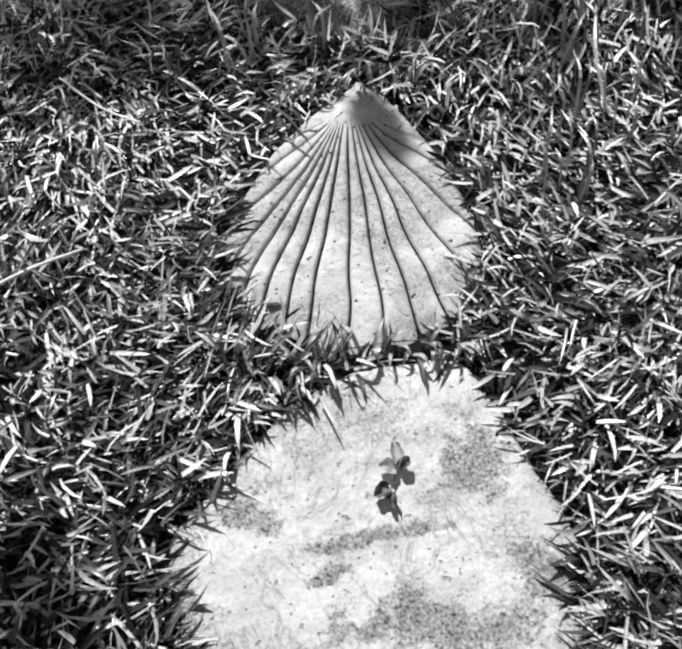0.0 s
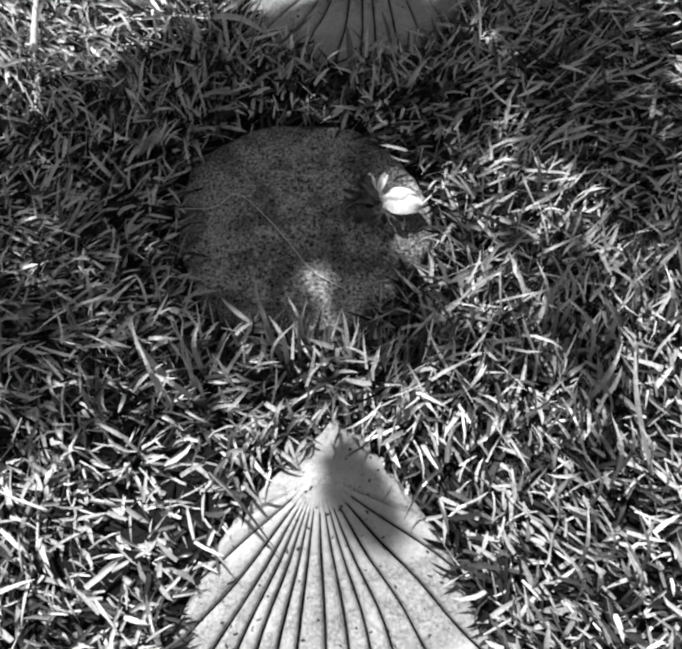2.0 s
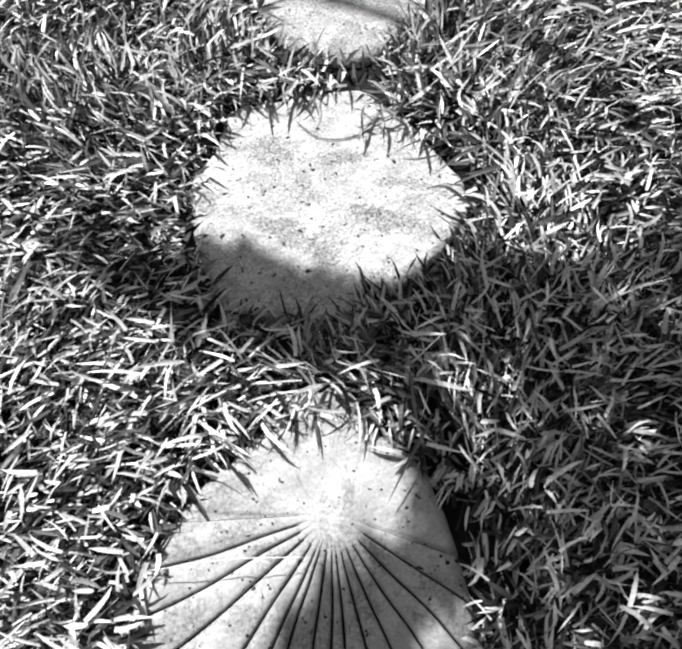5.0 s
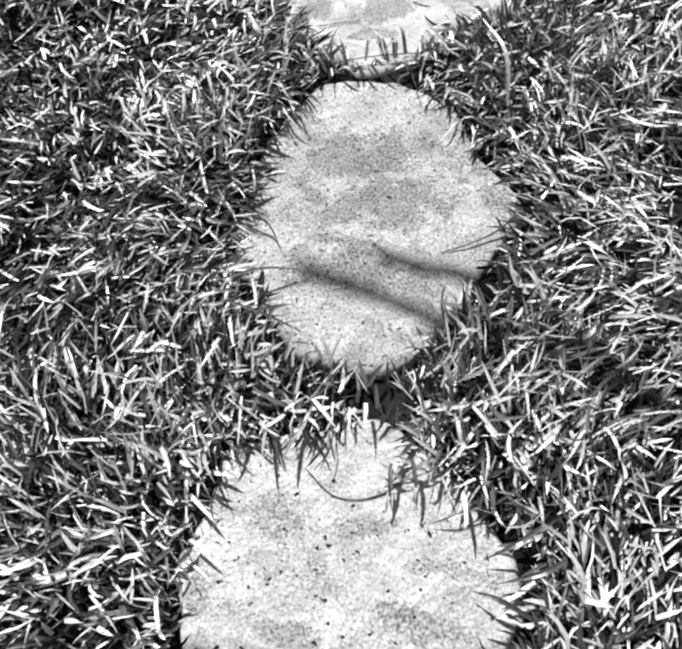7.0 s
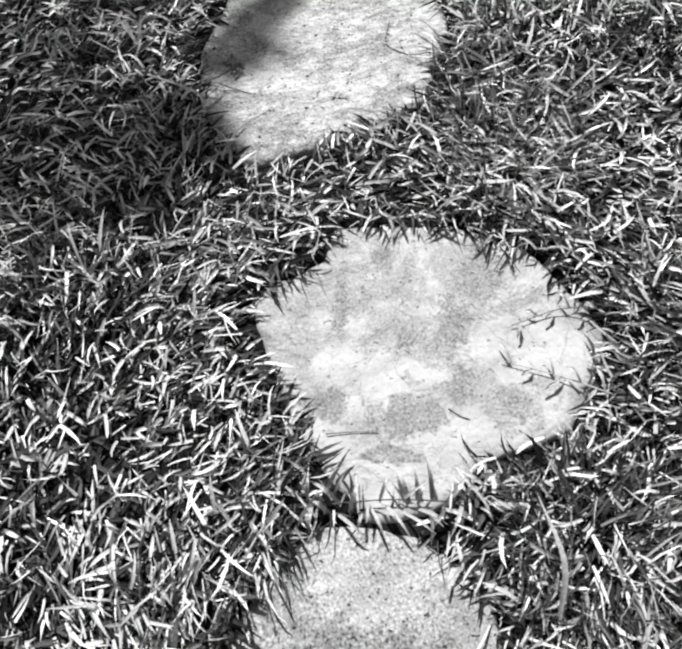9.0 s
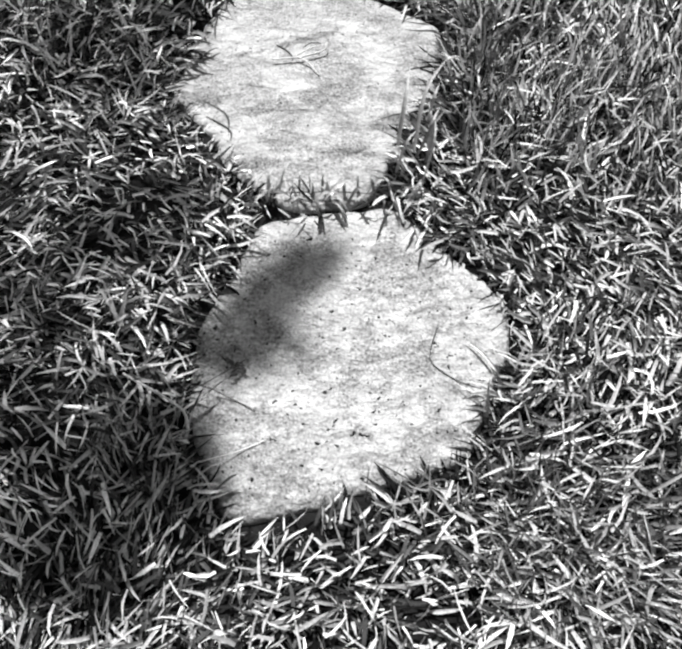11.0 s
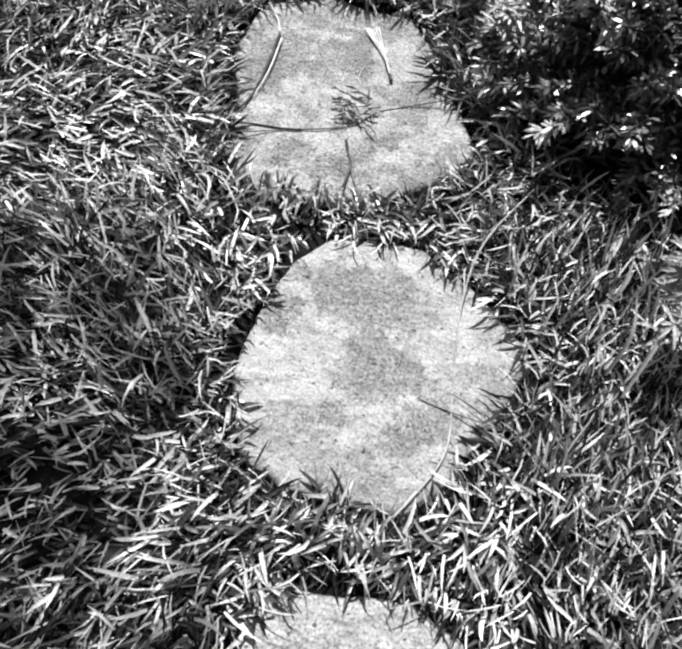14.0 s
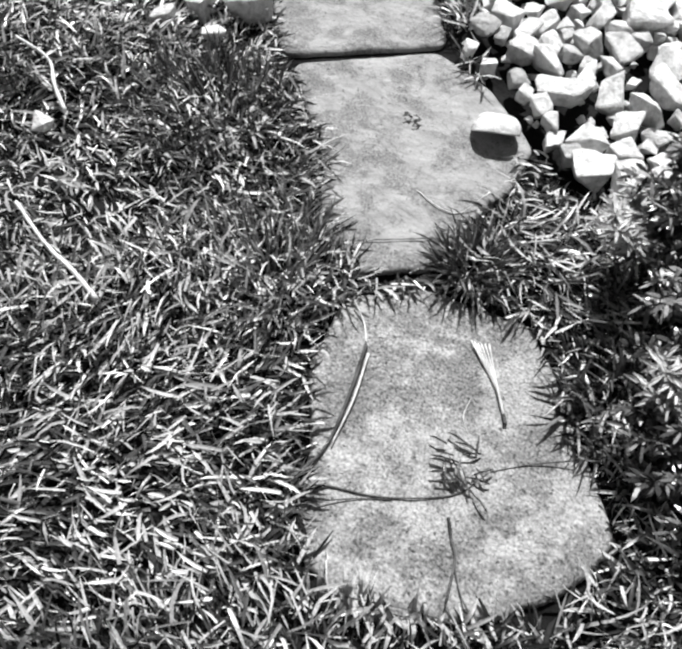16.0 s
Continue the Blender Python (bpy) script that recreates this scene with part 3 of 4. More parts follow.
lawn("lawn", 150000, 0.92, M_BLADE, 3, "dense coarse-bladed lawn grass around the stepping stones", lift=0.042)
lawn("lawn", 52000, 4.2, M_BLADE, 5, "coarse lawn grass further off the path", (0.07, 0.15), (0.013, 0.024), y0=-2.5, y1=11.0, ring=0.9)
lawn("dry_grass", 6000, 0.92, M_STRAW, 7, "pale dry blades and clippings lying on the lawn", (0.03, 0.09), (0.002, 0.005), (0.0, 0.35), 0.03)


# ---------------------------------------------------------------- unseen trees, added to shade the path
def over(x, y, z):
    """The place at height z whose shadow falls on (x, y)."""
    k = z / TO_SUN.z
    return Vector((x + TO_SUN.x * k, y + TO_SUN.y * k, z))


def leaf_cloud(bm, x, y, rx, ry, turn, count, z, size, seed):
    rng = random.Random(seed)
    z += 2.2 if y > 3.5 else 0.0
    c, s = math.cos(radians(turn)), math.sin(radians(turn))
    for _ in range(count):
        a, q = rng.uniform(0, 2 * math.pi), math.sqrt(rng.random())
        u, v = rx * q * math.cos(a), ry * q * math.sin(a)
        zz = z + rng.uniform(-0.12, 0.12)
        p = over(x + u * c - v * s, y + u * s + v * c, zz)
        if any((x + u * c - v * s - hx) ** 2 + (y + u * s + v * c - hy) ** 2 < r * r for hx, hy, r in GAPS):
            continue
        d = Vector((rng.uniform(-1, 1), rng.uniform(-1, 1), rng.uniform(-0.4, 0.3))).normalized()
        w = d.cross(Vector((rng.uniform(-0.4, 0.4), rng.uniform(-0.4, 0.4), 1))).normalized()
        ln = size * rng.uniform(0.7, 1.3)
        leaf = [p - d * ln * 0.5, p - d * ln * 0.1 + w * ln * 0.22, p + d * ln * 0.25 + w * ln * 0.16, p + d * ln * 0.55, p + d * ln * 0.25 - w * ln * 0.16, p - d * ln * 0.1 - w * ln * 0.22]
        bm.faces.new([bm.verts.new(t) for t in leaf])


# gaps in the leaves that let spots of sun through
GAPS = [(0.045, 1.270, 0.045), (0.345, 1.840, 0.034), (0.215, 1.385, 0.075), (0.10, 1.985, 0.10), (0.0, 1.93, 0.085), (0.18, 2.05, 0.09)]
# shadow x, y, half sizes, turn, leaves
CLOUDS_LEFT = [
    (-0.52, 1.30, 0.60, 0.27, 8, 560), (0.00, 1.62, 0.34, 0.20, 10, 270), (-0.05, 1.40, 0.22, 0.18, 0, 420), (0.12, 1.24, 0.06, 0.12, 20, 50), (0.10, 1.735, 0.34, 0.10, 14, 320), (0.22, 1.860, 0.16, 0.045, 28, 120), (0.36, 1.97, 0.07, 0.10, 0, 30), (0.066, 0.935, 0.024, 0.055, 18, 44),
    (-0.22, 1.64, 0.24, 0.07, 12, 85), (0.25, 1.55, 0.14, 0.12, 0, 90), (0.10, 1.13, 0.26, 0.09, 0, 34),
    (0.04, 4.50, 0.14, 0.09, 10, 36), (-0.10, 4.31, 0.20, 0.11, 0, 40), (-0.52, 0.20, 0.15, 0.12, 40, 110), (0.29, 4.42, 0.12, 0.045, 40, 56), (0.22, 4.30, 0.07, 0.05, 10, 22), (-0.30, 4.50, 0.34, 0.20, 0, 40), (0.19, 4.09, 0.05, 0.11, 30, 70), (0.27, 4.30, 0.07, 0.05, 5, 26),
    (-0.22, 4.95, 0.28, 0.25, 0, 150), (-0.12, 4.06, 0.30, 0.20, 0, 135), (0.05, 3.98, 0.12, 0.12, 0, 60), (-0.35, 5.35, 0.25, 0.22, 0, 125),
]
CLOUDS_RIGHT = [
    (0.55, 2.00, 0.19, 0.33, 14, 190), (0.95, 2.05, 0.45, 0.34, 0, 760), (0.165, 2.318, 0.27, 0.078, -26, 360), (0.46, 1.66, 0.07, 0.16, 0, 60), (0.45, 2.27, 0.22, 0.07, 0, 220), (-0.10, 2.44, 0.08, 0.06, -20, 12),
    (0.43, 1.42, 0.19, 0.28, 0, 90), (0.56, 1.55, 0.15, 0.20, 0, 170), (0.62, 1.15, 0.04, 0.35, 5, 70), (0.40, 1.05, 0.05, 0.22, -10, 30),
]


# an unseen tree whose leaf patches hang wherever the path needs a shadow
def shade_tree(x, y, clouds, limbs, twigs):
    tree = empty("tree", (x, y, -0.02), "unseen leafy tree added to cast shade over the path", "tree")
    inv = Matrix.Translation((-x, -y, 0.02))
    z = 2.3
    bm = bmesh.new()
    tube(bm, spline([(x, y, -0.05), (x - 0.04, y + 0.05, 0.9), (x - 0.1, y + 0.2, 1.8), (x - 0.2, y + 0.4, 2.9), (x - 0.1, y + 0.5, 4.3)]), 0.11, 0.05, 12, 0.06)
    bm.transform(inv)
    part("trunk", bm, M_BARK, tree)
    fork = Vector((x - 0.1, y + 0.2, 1.9))
    for u, v in limbs:
        tip = over(u, v, z + (2.2 if v > 3.5 else 0.0))
        bm = bmesh.new()
        tube(bm, spline([fork, (fork + tip) / 2 + Vector((0, 0.15, 0.3)), tip]), 0.035, 0.008, 8, 0.1)
        bm.transform(inv)
        part("limb", bm, M_BARK, tree)
    for line in twigs:
        bm = bmesh.new()
        tube(bm, spline([over(u, v, z) for u, v in line]), 0.012, 0.014, 8, 0.1)
        bm.transform(inv)
        part("twig", bm, M_BARK, tree)
    bm = bmesh.new()
    for i, (u, v, rx, ry, turn, count) in enumerate(clouds):
        leaf_cloud(bm, u, v, rx, ry, turn, count, z, 0.075, 40 + i)
    rng = random.Random(int(100 * y))
    for _ in range(46):
        a, b, q = rng.uniform(0, 2 * math.pi), rng.uniform(-1, 1), rng.random() ** 0.4
        mid = Vector((x - 0.2 + 1.0 * q * math.cos(a) * math.sqrt(1 - b * b), y + 0.5 + 1.0 * q * math.sin(a) * math.sqrt(1 - b * b), 4.5 + 1.0 * q * b))
        for _ in range(80):
            p = mid + Vector((rng.gauss(0, 0.17), rng.gauss(0, 0.17), rng.gauss(0, 0.13)))
            d = Vector((rng.uniform(-1, 1), rng.uniform(-1, 1), rng.uniform(-0.5, 0.3))).normalized() * rng.uniform(0.08, 0.13)
            w = d.cross(Vector((rng.uniform(-0.4, 0.4), rng.uniform(-0.4, 0.4), 1))) * 0.24
            bm.faces.new([bm.verts.new(t) for t in (p, p + d * 0.4 + w, p + d * 0.75 + w * 0.7, p + d, p + d * 0.75 - w * 0.7, p + d * 0.4 - w)])
    bm.transform(inv)
    part("crown", bm, M_LEAF, tree, "clumps of small dark leaves", False)


shade_tree(-3.3, 5.9, CLOUDS_LEFT, [(-0.3, 1.45), (-0.35, 4.47)], [])
shade_tree(2.9, 4.2, CLOUDS_RIGHT, [(0.75, 2.0)], [[(0.28, 2.995), (0.37, 2.94), (0.50, 2.85), (0.8, 2.60), (0.9, 2.2)], [(0.41, 3.0), (0.47, 2.963), (0.56, 2.91), (0.8, 2.60)]])


# ---------------------------------------------------------------- tufts of finer, darker grass
def grass_tuft(x, y, radius, height, count, seed, label, wide=(0.0028, 0.0055), spread=0.35, material=None):
    rng = np.random.default_rng(seed)
    az = rng.uniform(-np.pi, np.pi, count)
    r = radius * (0.25 + spread) * np.sqrt(rng.random(count))
    lean = rng.uniform(0.35, 1.45, count)
    n = count
    me = blade_mesh("grass_tuft", r * np.cos(az), r * np.sin(az), np.full(n, -0.01), az + rng.normal(0, spread, n), lean,
                    rng.uniform(0.7, 1.2, n) * height, rng.uniform(wide[0], wide[1], n), rng.uniform(0.3, 1.3, n), material or M_TUFT, rng)
    ob = new("grass_tuft", me)
    ob.location = (x, y, 0)
    return tagged(ob, label, "grass", kind="stuff")


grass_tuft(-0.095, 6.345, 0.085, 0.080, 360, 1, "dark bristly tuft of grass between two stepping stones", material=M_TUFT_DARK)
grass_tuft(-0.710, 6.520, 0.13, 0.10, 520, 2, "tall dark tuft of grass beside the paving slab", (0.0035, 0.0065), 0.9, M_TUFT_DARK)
grass_tuft(-0.430, 6.200, 0.13, 0.085, 380, 3, "upright tuft of grass at the rim of a stepping stone", (0.0035, 0.0065), 0.8, M_TUFT)

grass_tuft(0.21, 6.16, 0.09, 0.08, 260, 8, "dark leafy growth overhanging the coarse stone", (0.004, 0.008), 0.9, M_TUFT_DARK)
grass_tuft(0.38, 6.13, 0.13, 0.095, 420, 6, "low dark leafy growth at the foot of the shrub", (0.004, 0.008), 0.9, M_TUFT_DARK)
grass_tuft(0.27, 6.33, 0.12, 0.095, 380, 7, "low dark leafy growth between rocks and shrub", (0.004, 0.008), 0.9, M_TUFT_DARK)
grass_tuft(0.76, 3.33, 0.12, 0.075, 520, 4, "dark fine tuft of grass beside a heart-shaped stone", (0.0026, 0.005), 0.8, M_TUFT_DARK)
grass_tuft(0.76, 4.03, 0.12, 0.075, 460, 5, "dark fine tuft of grass beside an oval stone", (0.0026, 0.005), 0.8, M_TUFT)


# ---------------------------------------------------------------- rocks
def rock_mesh(seed, squash, points=13, bevel=0.075):
    """A broken stone: the hull of a rough block, narrower below, with knocked-off corners and worn edges."""
    rng = random.Random(seed)
    bm = bmesh.new()
    for k in range(8):
        if rng.random() < 0.05:
            continue
        v = Vector(((k & 1) * 2 - 1, (k >> 1 & 1) * 2 - 1, (k >> 2 & 1) * 2 - 1)) * 0.40
        v += Vector((rng.gauss(0, 0.12), rng.gauss(0, 0.12), rng.gauss(0, 0.10)))
        under = 0.66 if v.z < 0 else 1.08
        bm.verts.new((v.x * under, v.y * under, v.z * squash))
    for _ in range(points // 5):
        v = Vector((rng.gauss(0, 1), rng.gauss(0, 1), rng.gauss(0, 1))).normalized() * rng.uniform(0.44, 0.53)
        bm.verts.new((v.x, v.y, v.z * squash))
    hull = bmesh.ops.convex_hull(bm, input=bm.verts[:])
    bmesh.ops.delete(bm, geom=[v for v in set(hull["geom_interior"] + hull["geom_unused"]) if isinstance(v, bmesh.types.BMVert)], context="VERTS")
    bmesh.ops.dissolve_limit(bm, angle_limit=radians(14), verts=bm.verts[:], edges=bm.edges[:])
    bmesh.ops.bevel(bm, geom=bm.edges[:], offset=bevel, segments=2, profile=0.6, affect="EDGES")
    bmesh.ops.triangulate(bm, faces=bm.faces[:])
    bmesh.ops.subdivide_edges(bm, edges=[e for e in bm.edges if e.calc_length() > 0.16], cuts=3, use_grid_fill=True)
    for v in bm.verts:
        c = v.co + Vector((seed, 0, 0))
        v.co *= 1 + 0.16 * noise.noise(c * 2.6) + 0.06 * noise.noise(c * 7.0)
    me = bpy.data.meshes.new("rock")
    bm.to_mesh(me)
    bm.free()
    me.materials.append(M_ROCK)
    return me


def pebble_mesh():
    """A rounded stone broken off flat along one side."""
    bm = bmesh.new()
    bmesh.ops.create_icosphere(bm, subdivisions=4, radius=1.0)
    for v in bm.verts:
        c = v.co
        k = (abs(c.x) ** 3 + abs(c.y) ** 3 + abs(c.z) ** 2.6) ** (-1 / 3)
        v.co = c * k * 0.5
        v.co.y = max(v.co.y, -0.36 + 0.05 * v.co.x + 0.62 * (0.45 - v.co.z))
        v.co.x *= 1.0 - 0.22 * (v.co.z + 0.5) * (1 if v.co.x < 0 else 0.4)
        v.co += v.co.normalized() * 0.03 * noise.noise(v.co * 4.0)
    me = bpy.data.meshes.new("rock")
    bm.to_mesh(me)
    bm.free()
    me.materials.append(M_ROCK)
    me.polygons.foreach_set("use_smooth", [True] * len(me.polygons))
    return me


pebble = new("rock", pebble_mesh())
pebble.matrix_basis = pose(-0.134, 6.678, 0.020, 0, 0, 10) @ Matrix.Diagonal((0.108, 0.082, 0.048, 1))
tagged(pebble, "pale rounded rock lying on the six-sided stepping stone", "rock", "pile of pale rocks")

ROCKS = [rock_mesh(s, q, n) for s, q, n in ((1, 0.75, 10), (2, 0.65, 11), (3, 0.85, 9), (4, 0.7, 12), (5, 0.8, 9), (6, 0.6, 10), (7, 0.9, 11), (8, 0.7, 9), (9, 0.8, 8), (10, 0.7, 12))]
# x, y, size, height of the middle, shape
LAID = [(-0.250, 6.915, 0.044, 0.010, 1), (-0.195, 6.880, 0.040, 0.010, 2), (-0.135, 6.945, 0.075, 0.020, 3), (-0.060, 6.925, 0.079, 0.020, 4),
        (-0.025, 6.835, 0.088, 0.025, 5), (0.005, 7.030, 0.084, 0.02, 1), (0.105, 7.150, 0.097, 0.03, 3), (0.190, 7.260, 0.079, 0.02, 2),
        (0.040, 6.720, 0.066, 0.02, 4), (0.125, 6.715, 0.066, 0.015, 0), (0.08, 6.88, 0.075, 0.02, 2), (-0.10, 7.05, 0.066, 0.02, 5),
        (-0.20, 7.05, 0.062, 0.02, 0), (-0.865, 6.80, 0.075, 0.025, 2), (-0.755, 6.84, 0.088, 0.025, 3), (-0.93, 6.73, 0.053, 0.02, 1), (-0.985, 6.33, 0.036, 0.03, 4), (0.075, 6.632, 0.070, 0.02, 6), (0.145, 6.640, 0.078, 0.02, 1), (0.030, 6.672, 0.046, 0.012, 8), (0.205, 6.665, 0.072, 0.02, 3), (-0.80, 6.72, 0.044, 0.025, 5)]
rng = random.Random(11)
chips = []
spots = [(x, y, 1.12 * s, h, k) for x, y, s, h, k in LAID]
for layer, (most, gap, low, high) in enumerate(((300, 0.37, 0.034, 0.088), (200, 0.30, 0.014, 0.030))):
    tries = made = 0
    while made < most and tries < 6000:
        tries += 1
        x, y, s = rng.uniform(-0.3, 0.85), rng.uniform(6.62, 7.8), rng.uniform(low, high)
        if y < 6.61 or not rocky(x - 0.4 * s, y - 0.4 * s):
            continue
        if all((x - a) ** 2 + (y - b) ** 2 > (gap * (s + c)) ** 2 for a, b, c, *_ in spots + chips):
            (chips if layer else spots).append((x, y, s, 0.004 + (-0.1 if layer else 0.32) * s, rng.randrange(10)))
            made += 1
for x, y, s, h, k in spots:
    ob = new("rock", ROCKS[k])
    ob.matrix_basis = pose(x, y, h, rng.uniform(-20, 14), rng.uniform(-18, 18), rng.uniform(0, 360)) @ Matrix.Diagonal((s * rng.uniform(0.95, 1.4), s * rng.uniform(0.75, 1.05), s * rng.uniform(0.9, 1.2), 1))
    tagged(ob, "pale angular broken rock beside the last stepping stones", "rock", "pile of pale rocks")
bm = bmesh.new()
for x, y, s, h, k in chips:
    n = len(bm.verts)
    bm.from_mesh(ROCKS[k])
    bm.verts.ensure_lookup_table()
    bmesh.ops.transform(bm, verts=bm.verts[n:], matrix=pose(x, y, h, rng.uniform(-40, 40), rng.uniform(-40, 40), rng.uniform(0, 360)) @ Matrix.Diagonal((s * 1.3, s, s, 1)))
tagged(part("stone_chips", bm, M_ROCK, None, smooth=False), "small pale stone chips filling the gaps between rocks", "rock", kind="stuff")


# ---------------------------------------------------------------- shrub beside the path
def shrub(x, y, label, reach_x=0.29, reach_y=0.33, tall=0.48, stems_count=160, seed=21, foliage=None):
    """Many arching stems set all round with small narrow leaves."""
    rng = random.Random(seed)
    ob = empty("shrub", (x, y, -0.02), label, "shrub")
    stems, leaves, young = bmesh.new(), bmesh.new(), bmesh.new()
    for i in range(stems_count):
        fresh = i % 6 == 0
        a, q = rng.uniform(0, 2 * math.pi), math.sqrt(rng.random())
        tip = Vector((reach_x * q * math.cos(a), reach_y * q * math.sin(a), rng.uniform(0.55, 1.0) * tall * (1.15 - 0.75 * q)))
        pts = spline([(0.25 * tip.x, 0.25 * tip.y, 0), tip * 0.6 + Vector((0, 0, 0.05)), tip], 8)
        tube(stems, pts, 0.004, 0.0014, 5)
        for k, p in enumerate(pts[4:]):
            ahead = (pts[min(k + 5, len(pts) - 1)] - pts[k + 3]).normalized()
            for _ in range(15):
                out = Vector((rng.gauss(0, 1), rng.gauss(0, 1), rng.gauss(0.15, 0.8))).normalized()
                d = (out + ahead * 0.6).normalized()
                w = d.cross(Vector((rng.uniform(-0.6, 0.6), rng.uniform(-0.6, 0.6), 1))).normalized()
                q = p + ahead * rng.uniform(-0.012, 0.012)
                ln = rng.uniform(0.015, 0.036)
                k2, bend = ln * rng.uniform(0.06, 0.12), Vector((0, 0, -0.12 * ln))
                into = young if fresh and k >= len(pts) - 8 else leaves
                b = [into.verts.new(t) for t in (q, q + d * ln * 0.35 + w * k2, q + d * ln * 0.35 - w * k2, q + d * ln * 0.75 + w * k2 + bend, q + d * ln * 0.75 - w * k2 + bend, q + d * ln + bend * 2)]
                for face in ((b[0], b[1], b[2]), (b[2], b[1], b[3], b[4]), (b[4], b[3], b[5])):
                    into.faces.new(face)
    part("branchwork", stems, M_TWIG, ob)
    part("crown", leaves, foliage or M_SPRIG, ob, "small narrow glossy leaves with bright tips", False)
    part("young_leaves", young, M_LEAF_PALE, ob, "pale young leaves in thin sprigs", False)


shrub(0.40, 6.46, "low dark shrub with small pointed leaves overhanging the path", 0.32, 0.27, 0.46, 190)
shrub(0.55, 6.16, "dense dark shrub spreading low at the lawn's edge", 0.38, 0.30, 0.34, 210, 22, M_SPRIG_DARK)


# ---------------------------------------------------------------- twigs and stalks
def stalk(points, r0, r1, material, label, name="twig"):
    pts = [Vector((x, y, (p[0] if p else max(0.0022, 0.7 * max(r0, r1))))) for x, y, *p in points]
    base = pts[0].copy()
    bm = bmesh.new()
    tube(bm, spline([p - base for p in pts], 7), r0 * 0.75, r1 * 0.75, 6, 0.3)
    ob = part(name, bm, material, None)
    ob.location = base
    return tagged(ob, label, "twig")


stalk([(-0.224, 1.422), (-0.19, 1.43), (-0.118, 1.422), (-0.077, 1.443), (-0.037, 1.400), (-0.004, 1.349), (0.031, 1.290), (0.08, 1.25)], 0.0012, 0.0008, M_PALE, "thin pale wiry stalk curled across the shaded stone", "stalk")
stalk([(0.241, 2.676), (0.27, 2.637), (0.305, 2.623), (0.343, 2.625), (0.37, 2.636), (0.427, 2.645, 0.02)], 0.0010, 0.0018, M_TWIG, "dark curved runner lying on a bright stone", "runner")
stalk([(0.35, 5.87, 0.03), (0.284, 5.729, 0.03), (0.272, 5.608, 0.012), (0.289, 5.466), (0.300, 5.358), (0.264, 5.272), (0.23, 5.22)], 0.0023, 0.0026, M_STALK, "long pale stalk lying across a speckled stone", "stalk")
stalk([(0.238, 5.430), (0.292, 5.422), (0.370, 5.413, 0.02)], 0.0012, 0.0016, M_TWIG, "short dark twig on a speckled stone")
stalk([(-0.269, 6.191, 0.012), (-0.240, 6.160), (-0.224, 6.125)], 0.0020, 0.0026, M_PALE, "thin pale twig end on a coarse stone")
stalk([(-0.222, 6.120), (-0.218, 6.017), (-0.226, 5.920), (-0.275, 5.830, 0.015)], 0.0052, 0.0026, M_TWIG, "thick dark twig lying on a coarse stone")
stalk([(-0.213, 6.105, 0.007), (-0.209, 6.017, 0.007), (-0.216, 5.935, 0.006)], 0.0030, 0.0016, M_PALE, "thin pale strip along one side of a dark twig", "bark_strip")
stalk([(-0.253, 5.845, 0.012), (-0.206, 5.872), (-0.114, 5.888), (-0.016, 5.929), (0.026, 5.980)], 0.0028, 0.0012, M_TWIG, "long thin dark twig lying across the coarse stone")
stalk([(-0.227, 5.834, 0.01), (-0.16, 5.868), (-0.100, 5.890)], 0.0016, 0.0012, M_TWIG, "thin dark twig beside a longer one")
stalk([(0.03, 5.985), (0.09, 6.02), (0.151, 6.047, 0.012)], 0.0012, 0.0016, M_TWIG, "thin twig reaching from the weed to the shrub")
stalk([(-0.013, 5.895), (0.0, 5.865), (0.012, 5.839), (0.013, 5.778, 0.012)], 0.0036, 0.0024, M_TWIG, "dark forked twig on the coarse stone")
stalk([(0.010, 5.840), (0.03, 5.80), (0.055, 5.770, 0.015)], 0.0016, 0.0020, M_TWIG, "side branch of a forked twig")
stalk([(-0.903, 6.140, 0.045), (-0.798, 6.077, 0.05), (-0.726, 6.047, 0.05), (-0.664, 6.015, 0.045)], 0.0045, 0.0065, M_PALE, "bleached stick lying on the grass", "stick")
stalk([(-1.154, 6.516, 0.05), (-1.056, 6.483, 0.05), (-1.0, 6.42, 0.05), (-0.951, 6.374, 0.04)], 0.004, 0.006, M_PALE, "bleached stick lying in dark grass", "stick")
stalk([(-0.423, 1.988, 0.04), (-0.406, 1.921, 0.05), (-0.404, 1.823, 0.05), (-0.407, 1.760, 0.04)], 0.006, 0.009, M_PALE, "white stripped stick standing out in sunlit grass", "stick")
stalk([(0.075, 4.224, 0.04), (0.166, 4.182, 0.03), (0.182, 4.152, 0.015)], 0.002, 0.0035, M_PALE, "pale split stalk at a stone's rim", "stalk")
stalk([(-0.60, 0.66, 0.05), (-0.494, 0.712, 0.05), (-0.413, 0.743, 0.045)], 0.004, 0.003, M_PALE, "pale dry stalk lying on the lawn", "stalk")
stalk([(0.64, 3.02, 0.03), (0.60, 3.002, 0.010), (0.555, 2.990, 0.006), (0.505, 2.983)], 0.0032, 0.0012, M_TWIG, "dark dry stalk reaching over the mottled stone", "stalk")
stalk([(0.218, 4.941), (0.235, 4.932), (0.251, 4.916), (0.253, 4.905)], 0.0016, 0.0014, M_TWIG, "small dark twig on a sandy stone")
